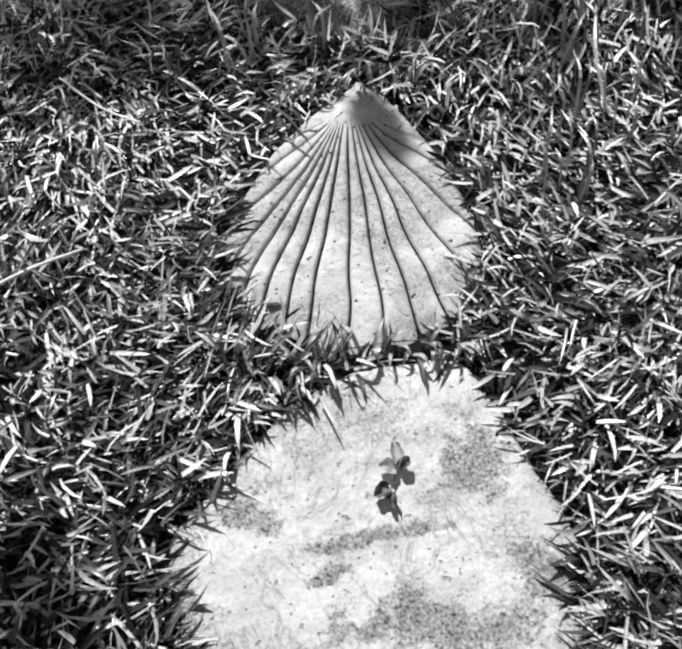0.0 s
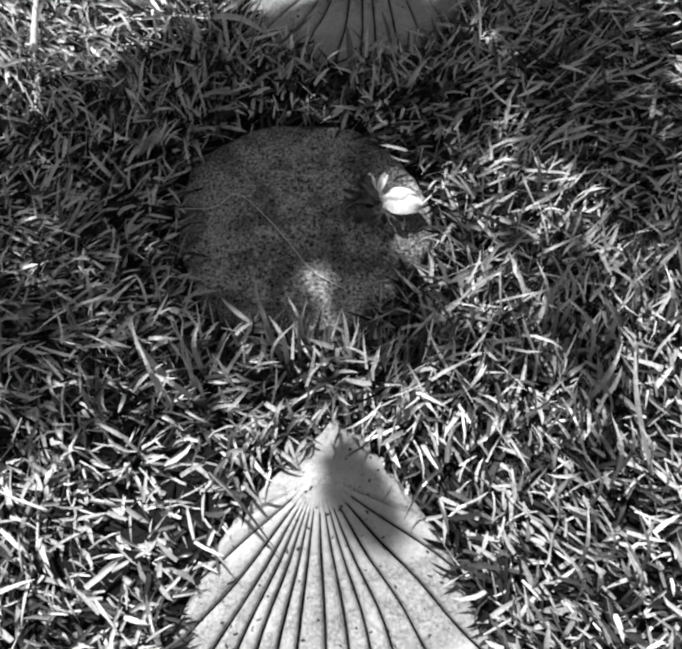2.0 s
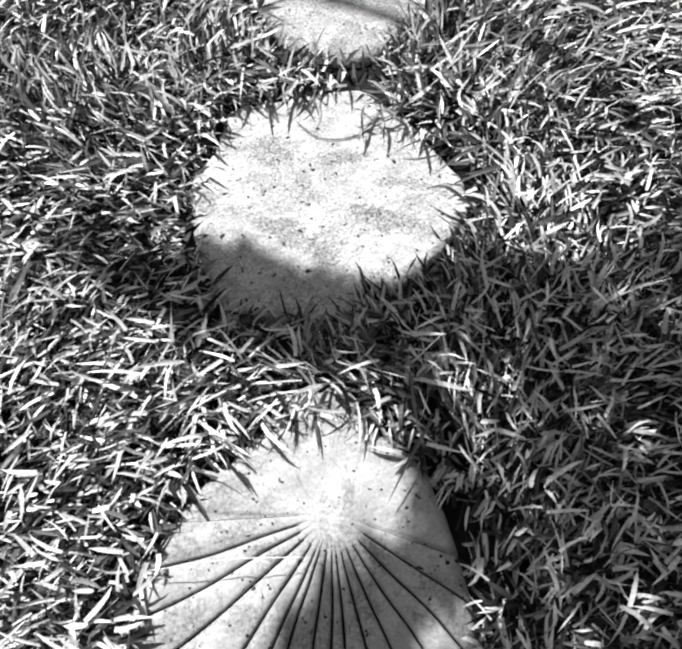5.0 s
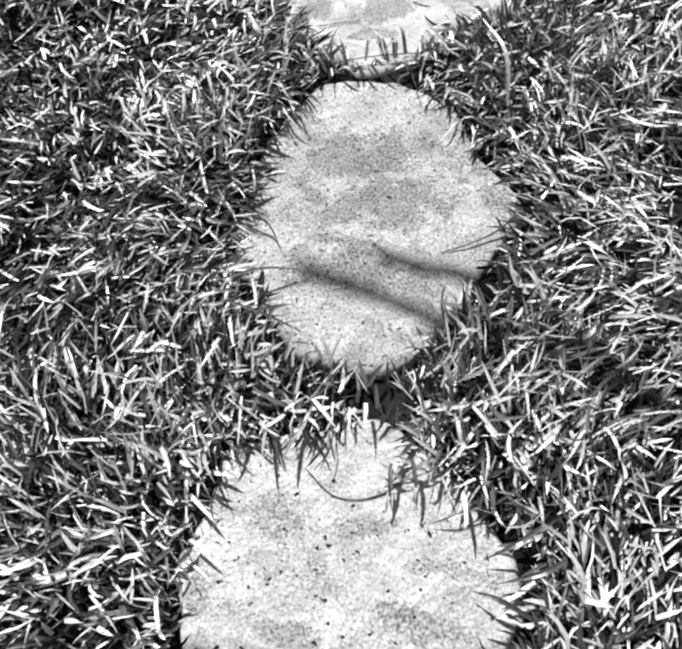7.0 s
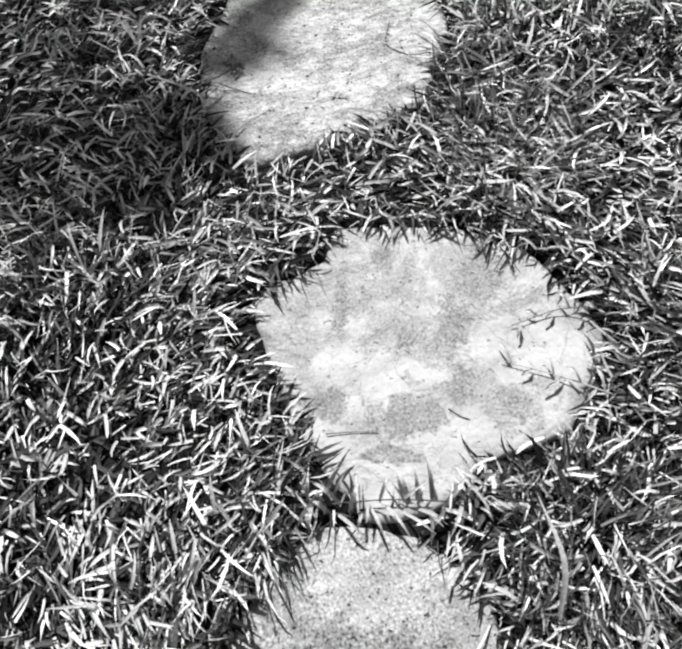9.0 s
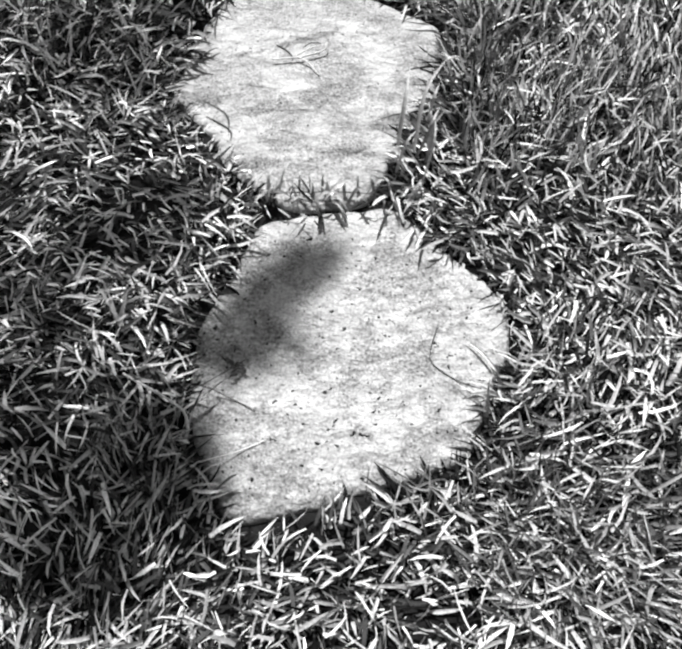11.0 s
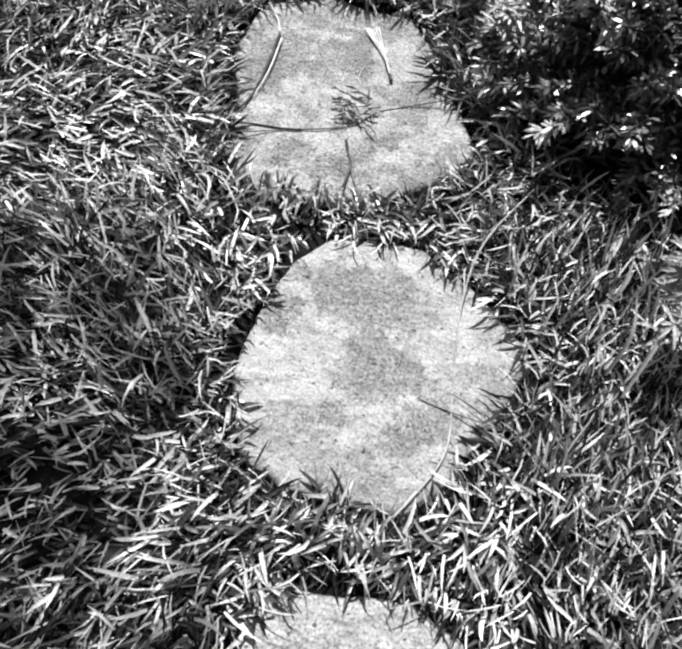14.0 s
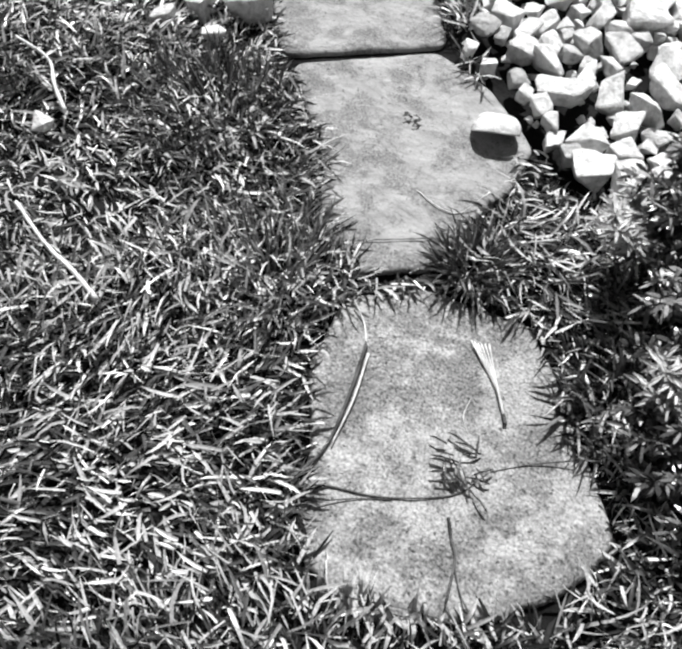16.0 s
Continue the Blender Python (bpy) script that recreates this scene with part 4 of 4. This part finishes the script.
stalk([(0.215, 4.897, 0.008), (0.267, 4.908, 0.008), (0.311, 4.928, 0.009), (0.319, 4.945, 0.014)], 0.0026, 0.0020, M_PALE, "small pale forked twig on a sandy stone")
stalk([(0.265, 4.908, 0.008), (0.288, 4.895, 0.007), (0.309, 4.871)], 0.0024, 0.0016, M_PALE, "short pale twig on a sandy stone")
stalk([(0.262, 4.916, 0.006), (0.285, 4.930, 0.010), (0.303, 4.938, 0.012)], 0.0020, 0.0012, M_PALE, "pale prong of a forked twig on a sandy stone")
stalk([(0.306, 4.945, 0.012), (0.286, 4.945, 0.010), (0.272, 4.936, 0.006)], 0.0016, 0.0012, M_TWIG, "thin dark prong of a forked twig on a sandy stone")


def pine_needles(x, y, label):
    """A small bundle of pale needles joined at a dark base."""
    bm = bmesh.new()
    for k in range(6):
        s = (k - 2.5) * 0.006
        tube(bm, spline([(0.035, -0.062, 0.006), (0.012, -0.018, 0.006 + 0.001 * k), (-0.036 + s, 0.050 + 0.3 * abs(s), 0.008 + 0.0015 * k)], 4), 0.0022, 0.0013, 5)
    ob = empty("needle_bundle", (x, y, 0), label, "twig")
    part("needles", bm, M_PALE, ob)
    bm = bmesh.new()
    tube(bm, spline([(0.032, -0.056, 0.006), (0.037, -0.066, 0.006), (0.039, -0.072, 0.006)], 3), 0.003, 0.004, 6)
    part("base", bm, M_TWIG, ob, "dark knob")


pine_needles(-0.006, 6.139, "bundle of pale dry needles with a dark base on the stone")


# ---------------------------------------------------------------- curled leaves, petals and weeds
def curled_leaf(bm, at, heading, length, width, curl, lift):
    """A leaf sheet cupped along its length and width."""
    c, s = math.cos(radians(heading)), math.sin(radians(heading))
    nu, nv = 8, 6
    grid = []
    for i in range(nu + 1):
        t = i / nu
        w = width * math.sin(math.pi * (0.06 + 0.90 * t)) ** 0.7
        row = []
        for j in range(nv + 1):
            q = j / nv * 2 - 1
            u, v = length * t, w * 0.5 * q
            z = lift * math.sin(math.pi * t * 0.8) + curl * q * q * width + 0.0015 * math.sin(9 * t + 5 * q)
            row.append(bm.verts.new((at[0] + u * c - v * s, at[1] + u * s + v * c, at[2] + z)))
        grid.append(row)
    for i in range(nu):
        for j in range(nv):
            bm.faces.new((grid[i][j], grid[i + 1][j], grid[i + 1][j + 1], grid[i][j + 1]))


def leaf_sprig():
    ob = empty("leaf_sprig", (0.019, 0.362, 0), "small dried sprig of curled leaves on the pale stone", "leaf")
    ob.scale = (0.82, 1.0, 0.9)
    bm = bmesh.new()
    tube(bm, spline([(-0.012, -0.018, 0.008), (0.002, 0.0, 0.012), (0.010, 0.016, 0.012), (0.016, 0.045, 0.016)], 5), 0.0012, 0.0009, 6)
    part("stem", bm, M_TWIG, ob)
    for at, heading, ln, w, curl, lift in (((0.011, 0.018, 0.012), 95, 0.036, 0.024, 0.5, 0.012), ((0.010, 0.016, 0.010), 165, 0.034, 0.022, 0.45, 0.008),
                                           ((0.012, 0.018, 0.010), 20, 0.024, 0.017, 0.7, 0.006), ((-0.004, -0.006, 0.006), 200, 0.034, 0.024, 0.5, 0.010),
                                           ((-0.008, -0.012, 0.006), 290, 0.026, 0.020, 0.5, 0.012)):
        bm = bmesh.new()
        curled_leaf(bm, at, heading, 0.9 * ln, 0.85 * w, 1.3 * curl, 0.7 * lift)
        for v in bm.verts:
            v.co += noise.noise_vector(v.co * 80) * 0.004
        part("leaf", bm, M_DRY if heading in (95, 165) else M_DEAD, ob, "" if heading in (95, 165) else "dark shrivelled leaf")


leaf_sprig()


def fallen_flower():
    ob = empty("fallen_flower", (0.165, 1.385, 0), "fallen white flower with dried brown sepals on the shaded stone", "flower")
    for name, mat, rows in (("petal", M_PETAL, (((-0.010, 0.004, 0.022), -20, 0.060, 0.046, -0.16, 0.010), ((-0.012, 0.006, 0.024), -4, 0.050, 0.034, -0.3, 0.012), ((-0.024, 0.012, 0.020), 96, 0.040, 0.013, -0.4, 0.014),
                                                ((-0.018, 0.012, 0.022), 62, 0.034, 0.012, 0.5, 0.012))),
                            ("sepal", M_DEAD, (((-0.022, 0.002, 0.018), 118, 0.046, 0.018, 0.5, 0.016), ((-0.024, -0.002, 0.014), 172, 0.040, 0.016, 0.6, 0.016), ((-0.02, 0.0, 0.010), 128, 0.064, 0.012, 0.6, 0.010), ((-0.025, -0.005, 0.008), 142, 0.060, 0.010, 0.7, 0.008), ((-0.025, -0.008, 0.006), 158, 0.052, 0.011, 0.6, 0.009),
                                               ((-0.02, -0.01, 0.006), 205, 0.045, 0.020, 0.4, 0.010), ((-0.015, -0.010, 0.010), 230, 0.036, 0.022, 0.5, 0.010), ((-0.01, -0.012, 0.006), 255, 0.036, 0.02, 0.4, 0.008),
                                               ((0.0, -0.012, 0.006), 290, 0.034, 0.012, 0.5, 0.006), ((0.01, -0.014, 0.006), 320, 0.03, 0.010, 0.5, 0.006)))):
        for row in rows:
            bm = bmesh.new()
            curled_leaf(bm, *row)
            for v in bm.verts:
                v.co += Vector((0, 0, 1)) * 0.0035 * noise.noise(v.co * 90) + noise.noise_vector(v.co * 70) * (0.0015 if name == "petal" else 0.006)
            part(name, bm, mat, ob)


fallen_flower()


def weed(x, y, size, count, seed, label):
    """A flat little plant whose narrow leaves spread on the stone."""
    rng = random.Random(seed)
    ob = empty("weed", (x, y, 0), label, "weed")
    for _ in range(count):
        bm = bmesh.new()
        a = rng.choice((0, 180)) + rng.gauss(0, 40)
        curled_leaf(bm, (rng.gauss(0, size * 0.3), rng.gauss(0, size * 0.4), 0.004 + 0.004 * rng.random()), a, size * rng.uniform(0.5, 1.0), 0.004, 0.4, 0.006)
        part("leaf", bm, M_TUFT, ob)


weed(-0.015, 5.965, 0.058, 22, 5, "flat dark weed growing in the middle of a coarse stone")
weed(-0.308, 6.657, 0.022, 6, 6, "tiny dried leaf scrap on the six-sided stone")
weed(0.235, 4.262, 0.020, 14, 8, "small dark scrap of debris at a pale stone's rim")

stalk([(0.383, 3.511), (0.42, 3.512), (0.463, 3.509)], 0.0012, 0.0010, M_TWIG, "straight dry needle lying on the heart-shaped stone", "stalk")
stalk([(0.573, 3.539), (0.59, 3.526), (0.604, 3.520)], 0.0012, 0.0010, M_TWIG, "short dark stem on the heart-shaped stone", "stalk")
stalk([(0.555, 4.363), (0.544, 4.318), (0.549, 4.294), (0.590, 4.269), (0.622, 4.254, 0.02)], 0.0009, 0.0014, M_TWIG, "thin bent stem lying on the pale stone", "stalk")
stalk([(0.150, 4.195, 0.02), (0.208, 4.239, 0.010), (0.251, 4.277)], 0.0020, 0.0010, M_TWIG, "dark twig reaching over the pale stone's rim")
stalk([(0.200, 4.222, 0.012), (0.240, 4.208), (0.275, 4.194)], 0.0014, 0.0009, M_TWIG, "thin side twig on the pale stone")
stalk([(0.205, 4.105, 0.02), (0.260, 4.130), (0.298, 4.150)], 0.0014, 0.0009, M_PALE, "thin pale stem at the pale stone's rim", "stalk")
stalk([(-0.240, 6.480), (-0.188, 6.455), (-0.145, 6.460), (-0.105, 6.515, 0.02)], 0.0014, 0.0018, M_PALE, "pale bent grass stem on the six-sided stone", "stalk")
stalk([(-0.31, 6.322), (-0.251, 6.348), (-0.178, 6.380)], 0.0014, 0.0012, M_TWIG, "thin dark stem between two stepping stones", "stalk")
stalk([(-0.030, 6.090), (-0.033, 6.057), (-0.019, 6.031)], 0.0008, 0.0008, M_PALE, "hair-thin pale stem on the coarse stone", "stalk")
stalk([(-0.035, 1.973, 0.030), (0.068, 1.970, 0.038), (0.163, 1.958, 0.040)], 0.0009, 0.0009, M_PALE, "fine straw lying across the second shell stone", "stalk")
stalk([(-0.480, 1.085, 0.05), (-0.404, 1.012, 0.05), (-0.335, 0.975, 0.045)], 0.0022, 0.0028, M_PALE, "pale dry stalk lying on dark grass", "stalk")


FRINGES = {}


def fringe(x, y):
    """The tuft that grows at the rim of the stone nearest to a place."""
    key = min(STONES, key=lambda k: (STONES[k][0] - x) ** 2 + (STONES[k][1] - y) ** 2)
    if key not in FRINGES:
        FRINGES[key] = empty("grass_fringe", (STONES[key][0], STONES[key][1], 0), "loose grass blades growing round the rim of a stepping stone", "grass")
    return FRINGES[key]


def long_blade(points, width, material, label=""):
    """A single long grass blade, folded along its middle and tapering to its tip."""
    pts = spline([Vector(p) for p in points], 5)
    base = pts[0].copy()
    tuft = fringe(base.x, base.y)
    bm = bmesh.new()
    rows = []
    n = len(pts)
    for i, p in enumerate(pts):
        d = (pts[min(i + 1, n - 1)] - pts[max(i - 1, 0)]).normalized()
        a = d.cross(Vector((0, 0, 1))).normalized()
        w = width * 0.5 * max(0.03, math.sin(math.pi * (0.25 + 0.75 * i / (n - 1))))
        rows.append([bm.verts.new(p - base + a * w + Vector((0, 0, 0.35 * w))), bm.verts.new(p - base), bm.verts.new(p - base - a * w + Vector((0, 0, 0.35 * w)))])
    for u, v in zip(rows, rows[1:]):
        bm.faces.new((u[0], u[1], v[1], v[0]))
        bm.faces.new((u[1], u[2], v[2], v[1]))
    ob = part("blade", bm, material, tuft, label, smooth=False)
    ob.location = base - tuft.location


def grass_runner(points, label, seed, blades=9, size=0.035, foliage=None):
    """A creeping grass stem with short pointed blades to both sides."""
    rng = random.Random(seed)
    base = Vector(points[0])
    pts = spline([Vector(p) - base for p in points], 6)
    ob = empty("grass_runner", base, label, "grass runner")
    bm = bmesh.new()
    tube(bm, pts, 0.0014, 0.0008, 6)
    part("stem", bm, foliage or M_TUFT, ob)
    for k in range(blades):
        p = pts[int((k + 0.6) / blades * (len(pts) - 1))]
        d = (pts[-1] - pts[0]).normalized()
        a = math.atan2(d.y, d.x) + (1 if k % 2 else -1) * rng.uniform(0.5, 1.2)
        ln = size * rng.uniform(0.7, 1.3)
        bm = bmesh.new()
        curled_leaf(bm, tuple(p), math.degrees(a), ln, 0.0055, 0.25, rng.uniform(0.004, 0.014))
        part("blade", bm, foliage or M_BLADE, ob)


grass_runner([(0.835, 3.680, 0.022), (0.775, 3.690, 0.010), (0.690, 3.668, 0.006)], "creeping grass runner reaching over the blotched stone", 4, 6, 0.026)
grass_runner([(0.820, 3.540, 0.020), (0.755, 3.575, 0.010), (0.665, 3.610, 0.006)], "pale creeping grass runner lying on the blotched stone", 5, 7, 0.032, M_STRAW)
grass_runner([(0.440, 2.655, 0.022), (0.400, 2.640, 0.020), (0.345, 2.632, 0.012)], "short leafy grass runner at the bright stone's rim", 6, 6, 0.045)

for pts, w in ((((0.56, 5.07, 0.03), (0.50, 5.06, 0.03), (0.45, 5.053, 0.014)), 0.006), (((0.55, 5.04, 0.02), (0.50, 5.03, 0.02), (0.462, 5.02, 0.010)), 0.006),
               (((0.58, 4.80, 0.02), (0.53, 4.808, 0.03), (0.468, 4.806, 0.012)), 0.007), (((0.53, 4.72, 0.02), (0.48, 4.76, 0.035), (0.43, 4.765, 0.012)), 0.008),
               (((0.15, 2.95, 0.03), (0.21, 2.915, 0.03), (0.285, 2.868, 0.008)), 0.005),
               (((0.15, 2.985, 0.03), (0.22, 2.992, 0.03), (0.292, 2.985, 0.010)), 0.005), (((0.19, 3.12, 0.03), (0.235, 3.077, 0.02), (0.250, 3.030, 0.008)), 0.004),
               (((0.54, 2.545, 0.03), (0.50, 2.53, 0.035), (0.455, 2.517, 0.012)), 0.007), (((0.56, 2.50, 0.03), (0.52, 2.49, 0.035), (0.465, 2.486, 0.012)), 0.008),
               (((0.50, 2.44, 0.02), (0.46, 2.47, 0.04), (0.43, 2.485, 0.02)), 0.007), (((0.36, 2.66, 0.03), (0.352, 2.63, 0.03), (0.350, 2.598, 0.010)), 0.005),
               (((0.39, 2.66, 0.03), (0.388, 2.625, 0.03), (0.384, 2.592, 0.008)), 0.006), (((0.47, 2.585, 0.02), (0.43, 2.578, 0.02), (0.395, 2.574, 0.006)), 0.004),
               (((-0.13, 1.00, 0.04), (-0.09, 0.955, 0.05), (-0.045, 0.885, 0.035)), 0.005), (((0.17, 0.97, 0.03), (0.14, 0.95, 0.04), (0.11, 0.91, 0.03)), 0.005),
               (((0.36, 2.105, 0.03), (0.33, 2.07, 0.04), (0.28, 2.005, 0.035)), 0.006), (((0.10, 4.77, 0.02), (0.15, 4.74, 0.02), (0.158, 4.70, 0.008)), 0.005)):
    long_blade(pts, w, M_TUFT_DARK)
long_blade(((-0.10, 1.80, 0.03), (-0.045, 1.77, 0.045), (0.012, 1.733, 0.03)), 0.014, M_STRAW, "broad pale fallen blade at the second shell stone's rim")
long_blade(((0.137, 1.675, 0.01), (0.138, 1.70, 0.03), (0.137, 1.735, 0.045)), 0.012, M_TUFT, "short broad dark blade standing before the shell stone")
for pts, w in ((((0.44, 0.93, 0.02), (0.425, 1.02, 0.07), (0.445, 1.11, 0.08)), 0.007), (((0.68, 3.24, 0.02), (0.685, 3.31, 0.07), (0.665, 3.40, 0.07)), 0.008), (((0.47, 4.70, 0.02), (0.475, 4.76, 0.08), (0.48, 4.83, 0.09)), 0.008),
               (((0.50, 4.69, 0.02), (0.51, 4.77, 0.09), (0.55, 4.85, 0.10)), 0.007), (((0.52, 5.55, 0.02), (0.53, 5.60, 0.08), (0.52, 5.66, 0.11)), 0.007), (((0.55, 5.52, 0.02), (0.57, 5.60, 0.09), (0.60, 5.68, 0.11)), 0.007)):
    long_blade(pts, w, M_BLADE)


def leafy_spray(x, y, label, seed, tall=0.16):
    """A low side shoot of narrow pale leaves on thin stems, in the sun."""
    rng = random.Random(seed)
    ob = empty("leafy_shoot", (x, y, -0.01), label, "shrub")
    for k in range(7):
        stems, leaves = bmesh.new(), bmesh.new()
        a = rng.uniform(1.7, 4.2)
        tip = Vector((0.10 * math.cos(a), 0.10 * math.sin(a), tall + rng.uniform(-0.03, 0.03)))
        pts = spline([(0, 0, 0), tip * 0.5 + Vector((0, 0, 0.05)), tip], 7)
        tube(stems, pts, 0.0022, 0.0010, 5)
        for p in pts[5:]:
            for _ in range(5):
                curled_leaf(leaves, tuple(p), rng.uniform(0, 360), rng.uniform(0.022, 0.045), 0.0065, 0.3, rng.uniform(-0.004, 0.006))
        part("stem", stems, M_TWIG, ob)
        part("leaves", leaves, M_LEAF_PALE, ob, "narrow pale sunlit leaves")


leafy_spray(0.40, 6.19, "upright shoot of pale needle-like leaves rising from the shrub", 15, 0.30)
leafy_spray(0.66, 5.66, "low leafy shoot with pale narrow leaves beside the path", 3)
leafy_spray(0.30, 6.16, "sunlit pale leaves at the shrub's edge", 9)
leafy_spray(0.19, 6.40, "pale leafy shoot growing by the rocks", 12)

# taller blades standing in loose clumps
tall = random.Random(31)
for x0, y0, dx, dy, count in ((0.44, 1.05, 0.09, 0.20, 22), (0.36, 0.80, 0.05, 0.08, 8), (-0.16, 1.12, 0.05, 0.03, 7), (-0.02, 1.15, 0.04, 0.03, 6), (0.49, 4.72, 0.05, 0.10, 14), (0.42, 2.68, 0.06, 0.04, 8)):
    for k in range(count):
        x, y, ln = x0 + tall.uniform(-dx, dx), y0 + tall.uniform(-dy, dy), tall.uniform(0.06, 0.11)
        a = math.pi / 2 + tall.gauss(0, 0.5)
        if stone_depth(np.array([x]), np.array([y]))[0][0] > -0.01:
            continue
        mid = (x + 0.35 * ln * math.cos(a), y + 0.35 * ln * math.sin(a), 0.02 + 0.55 * ln)
        tip = (x + 0.85 * ln * math.cos(a) + tall.uniform(-0.02, 0.02), y + 0.85 * ln * math.sin(a), 0.02 + 0.60 * ln)
        long_blade(((x, y, -0.01), mid, tip), tall.uniform(0.004, 0.008), tall.choice((M_BLADE, M_BLADE, M_TUFT)))

# grass filling the narrow gaps between neighbouring stones
gap = random.Random(77)
for x0, y0, x1, y1 in ((0.34, 3.405, 0.60, 3.395), (0.24, 4.585, 0.52, 4.600), (0.02, 5.165, 0.28, 5.180), (-0.16, 5.73, 0.10, 5.76), (-0.10, 0.548, 0.17, 0.556), (-0.12, 1.035, 0.16, 1.040)):
    stalk([(x0, y0, 0.008), ((x0 + x1) / 2, (y0 + y1) / 2 + 0.008, 0.010), (x1, y1, 0.008)], 0.0016, 0.0012, M_TWIG, "thin dark runner in the gap between two stones", "runner")
    for k in range(40):
        f = gap.random()
        bx, by = x0 + (x1 - x0) * f, y0 + (y1 - y0) * f + gap.uniform(-0.010, 0.010)
        a, ln = gap.choice((1, -1)) * gap.uniform(0.4, 2.6), gap.uniform(0.025, 0.060)
        tip = (bx + ln * math.cos(a), by + ln * math.sin(a), 0.008 + gap.uniform(0, 0.02))
        long_blade(((bx, by, -0.005), ((bx + tip[0]) / 2, (by + tip[1]) / 2, 0.022 + gap.uniform(0, 0.012)), tip), gap.uniform(0.004, 0.007), gap.choice((M_BLADE, M_TUFT, M_BLADE)))
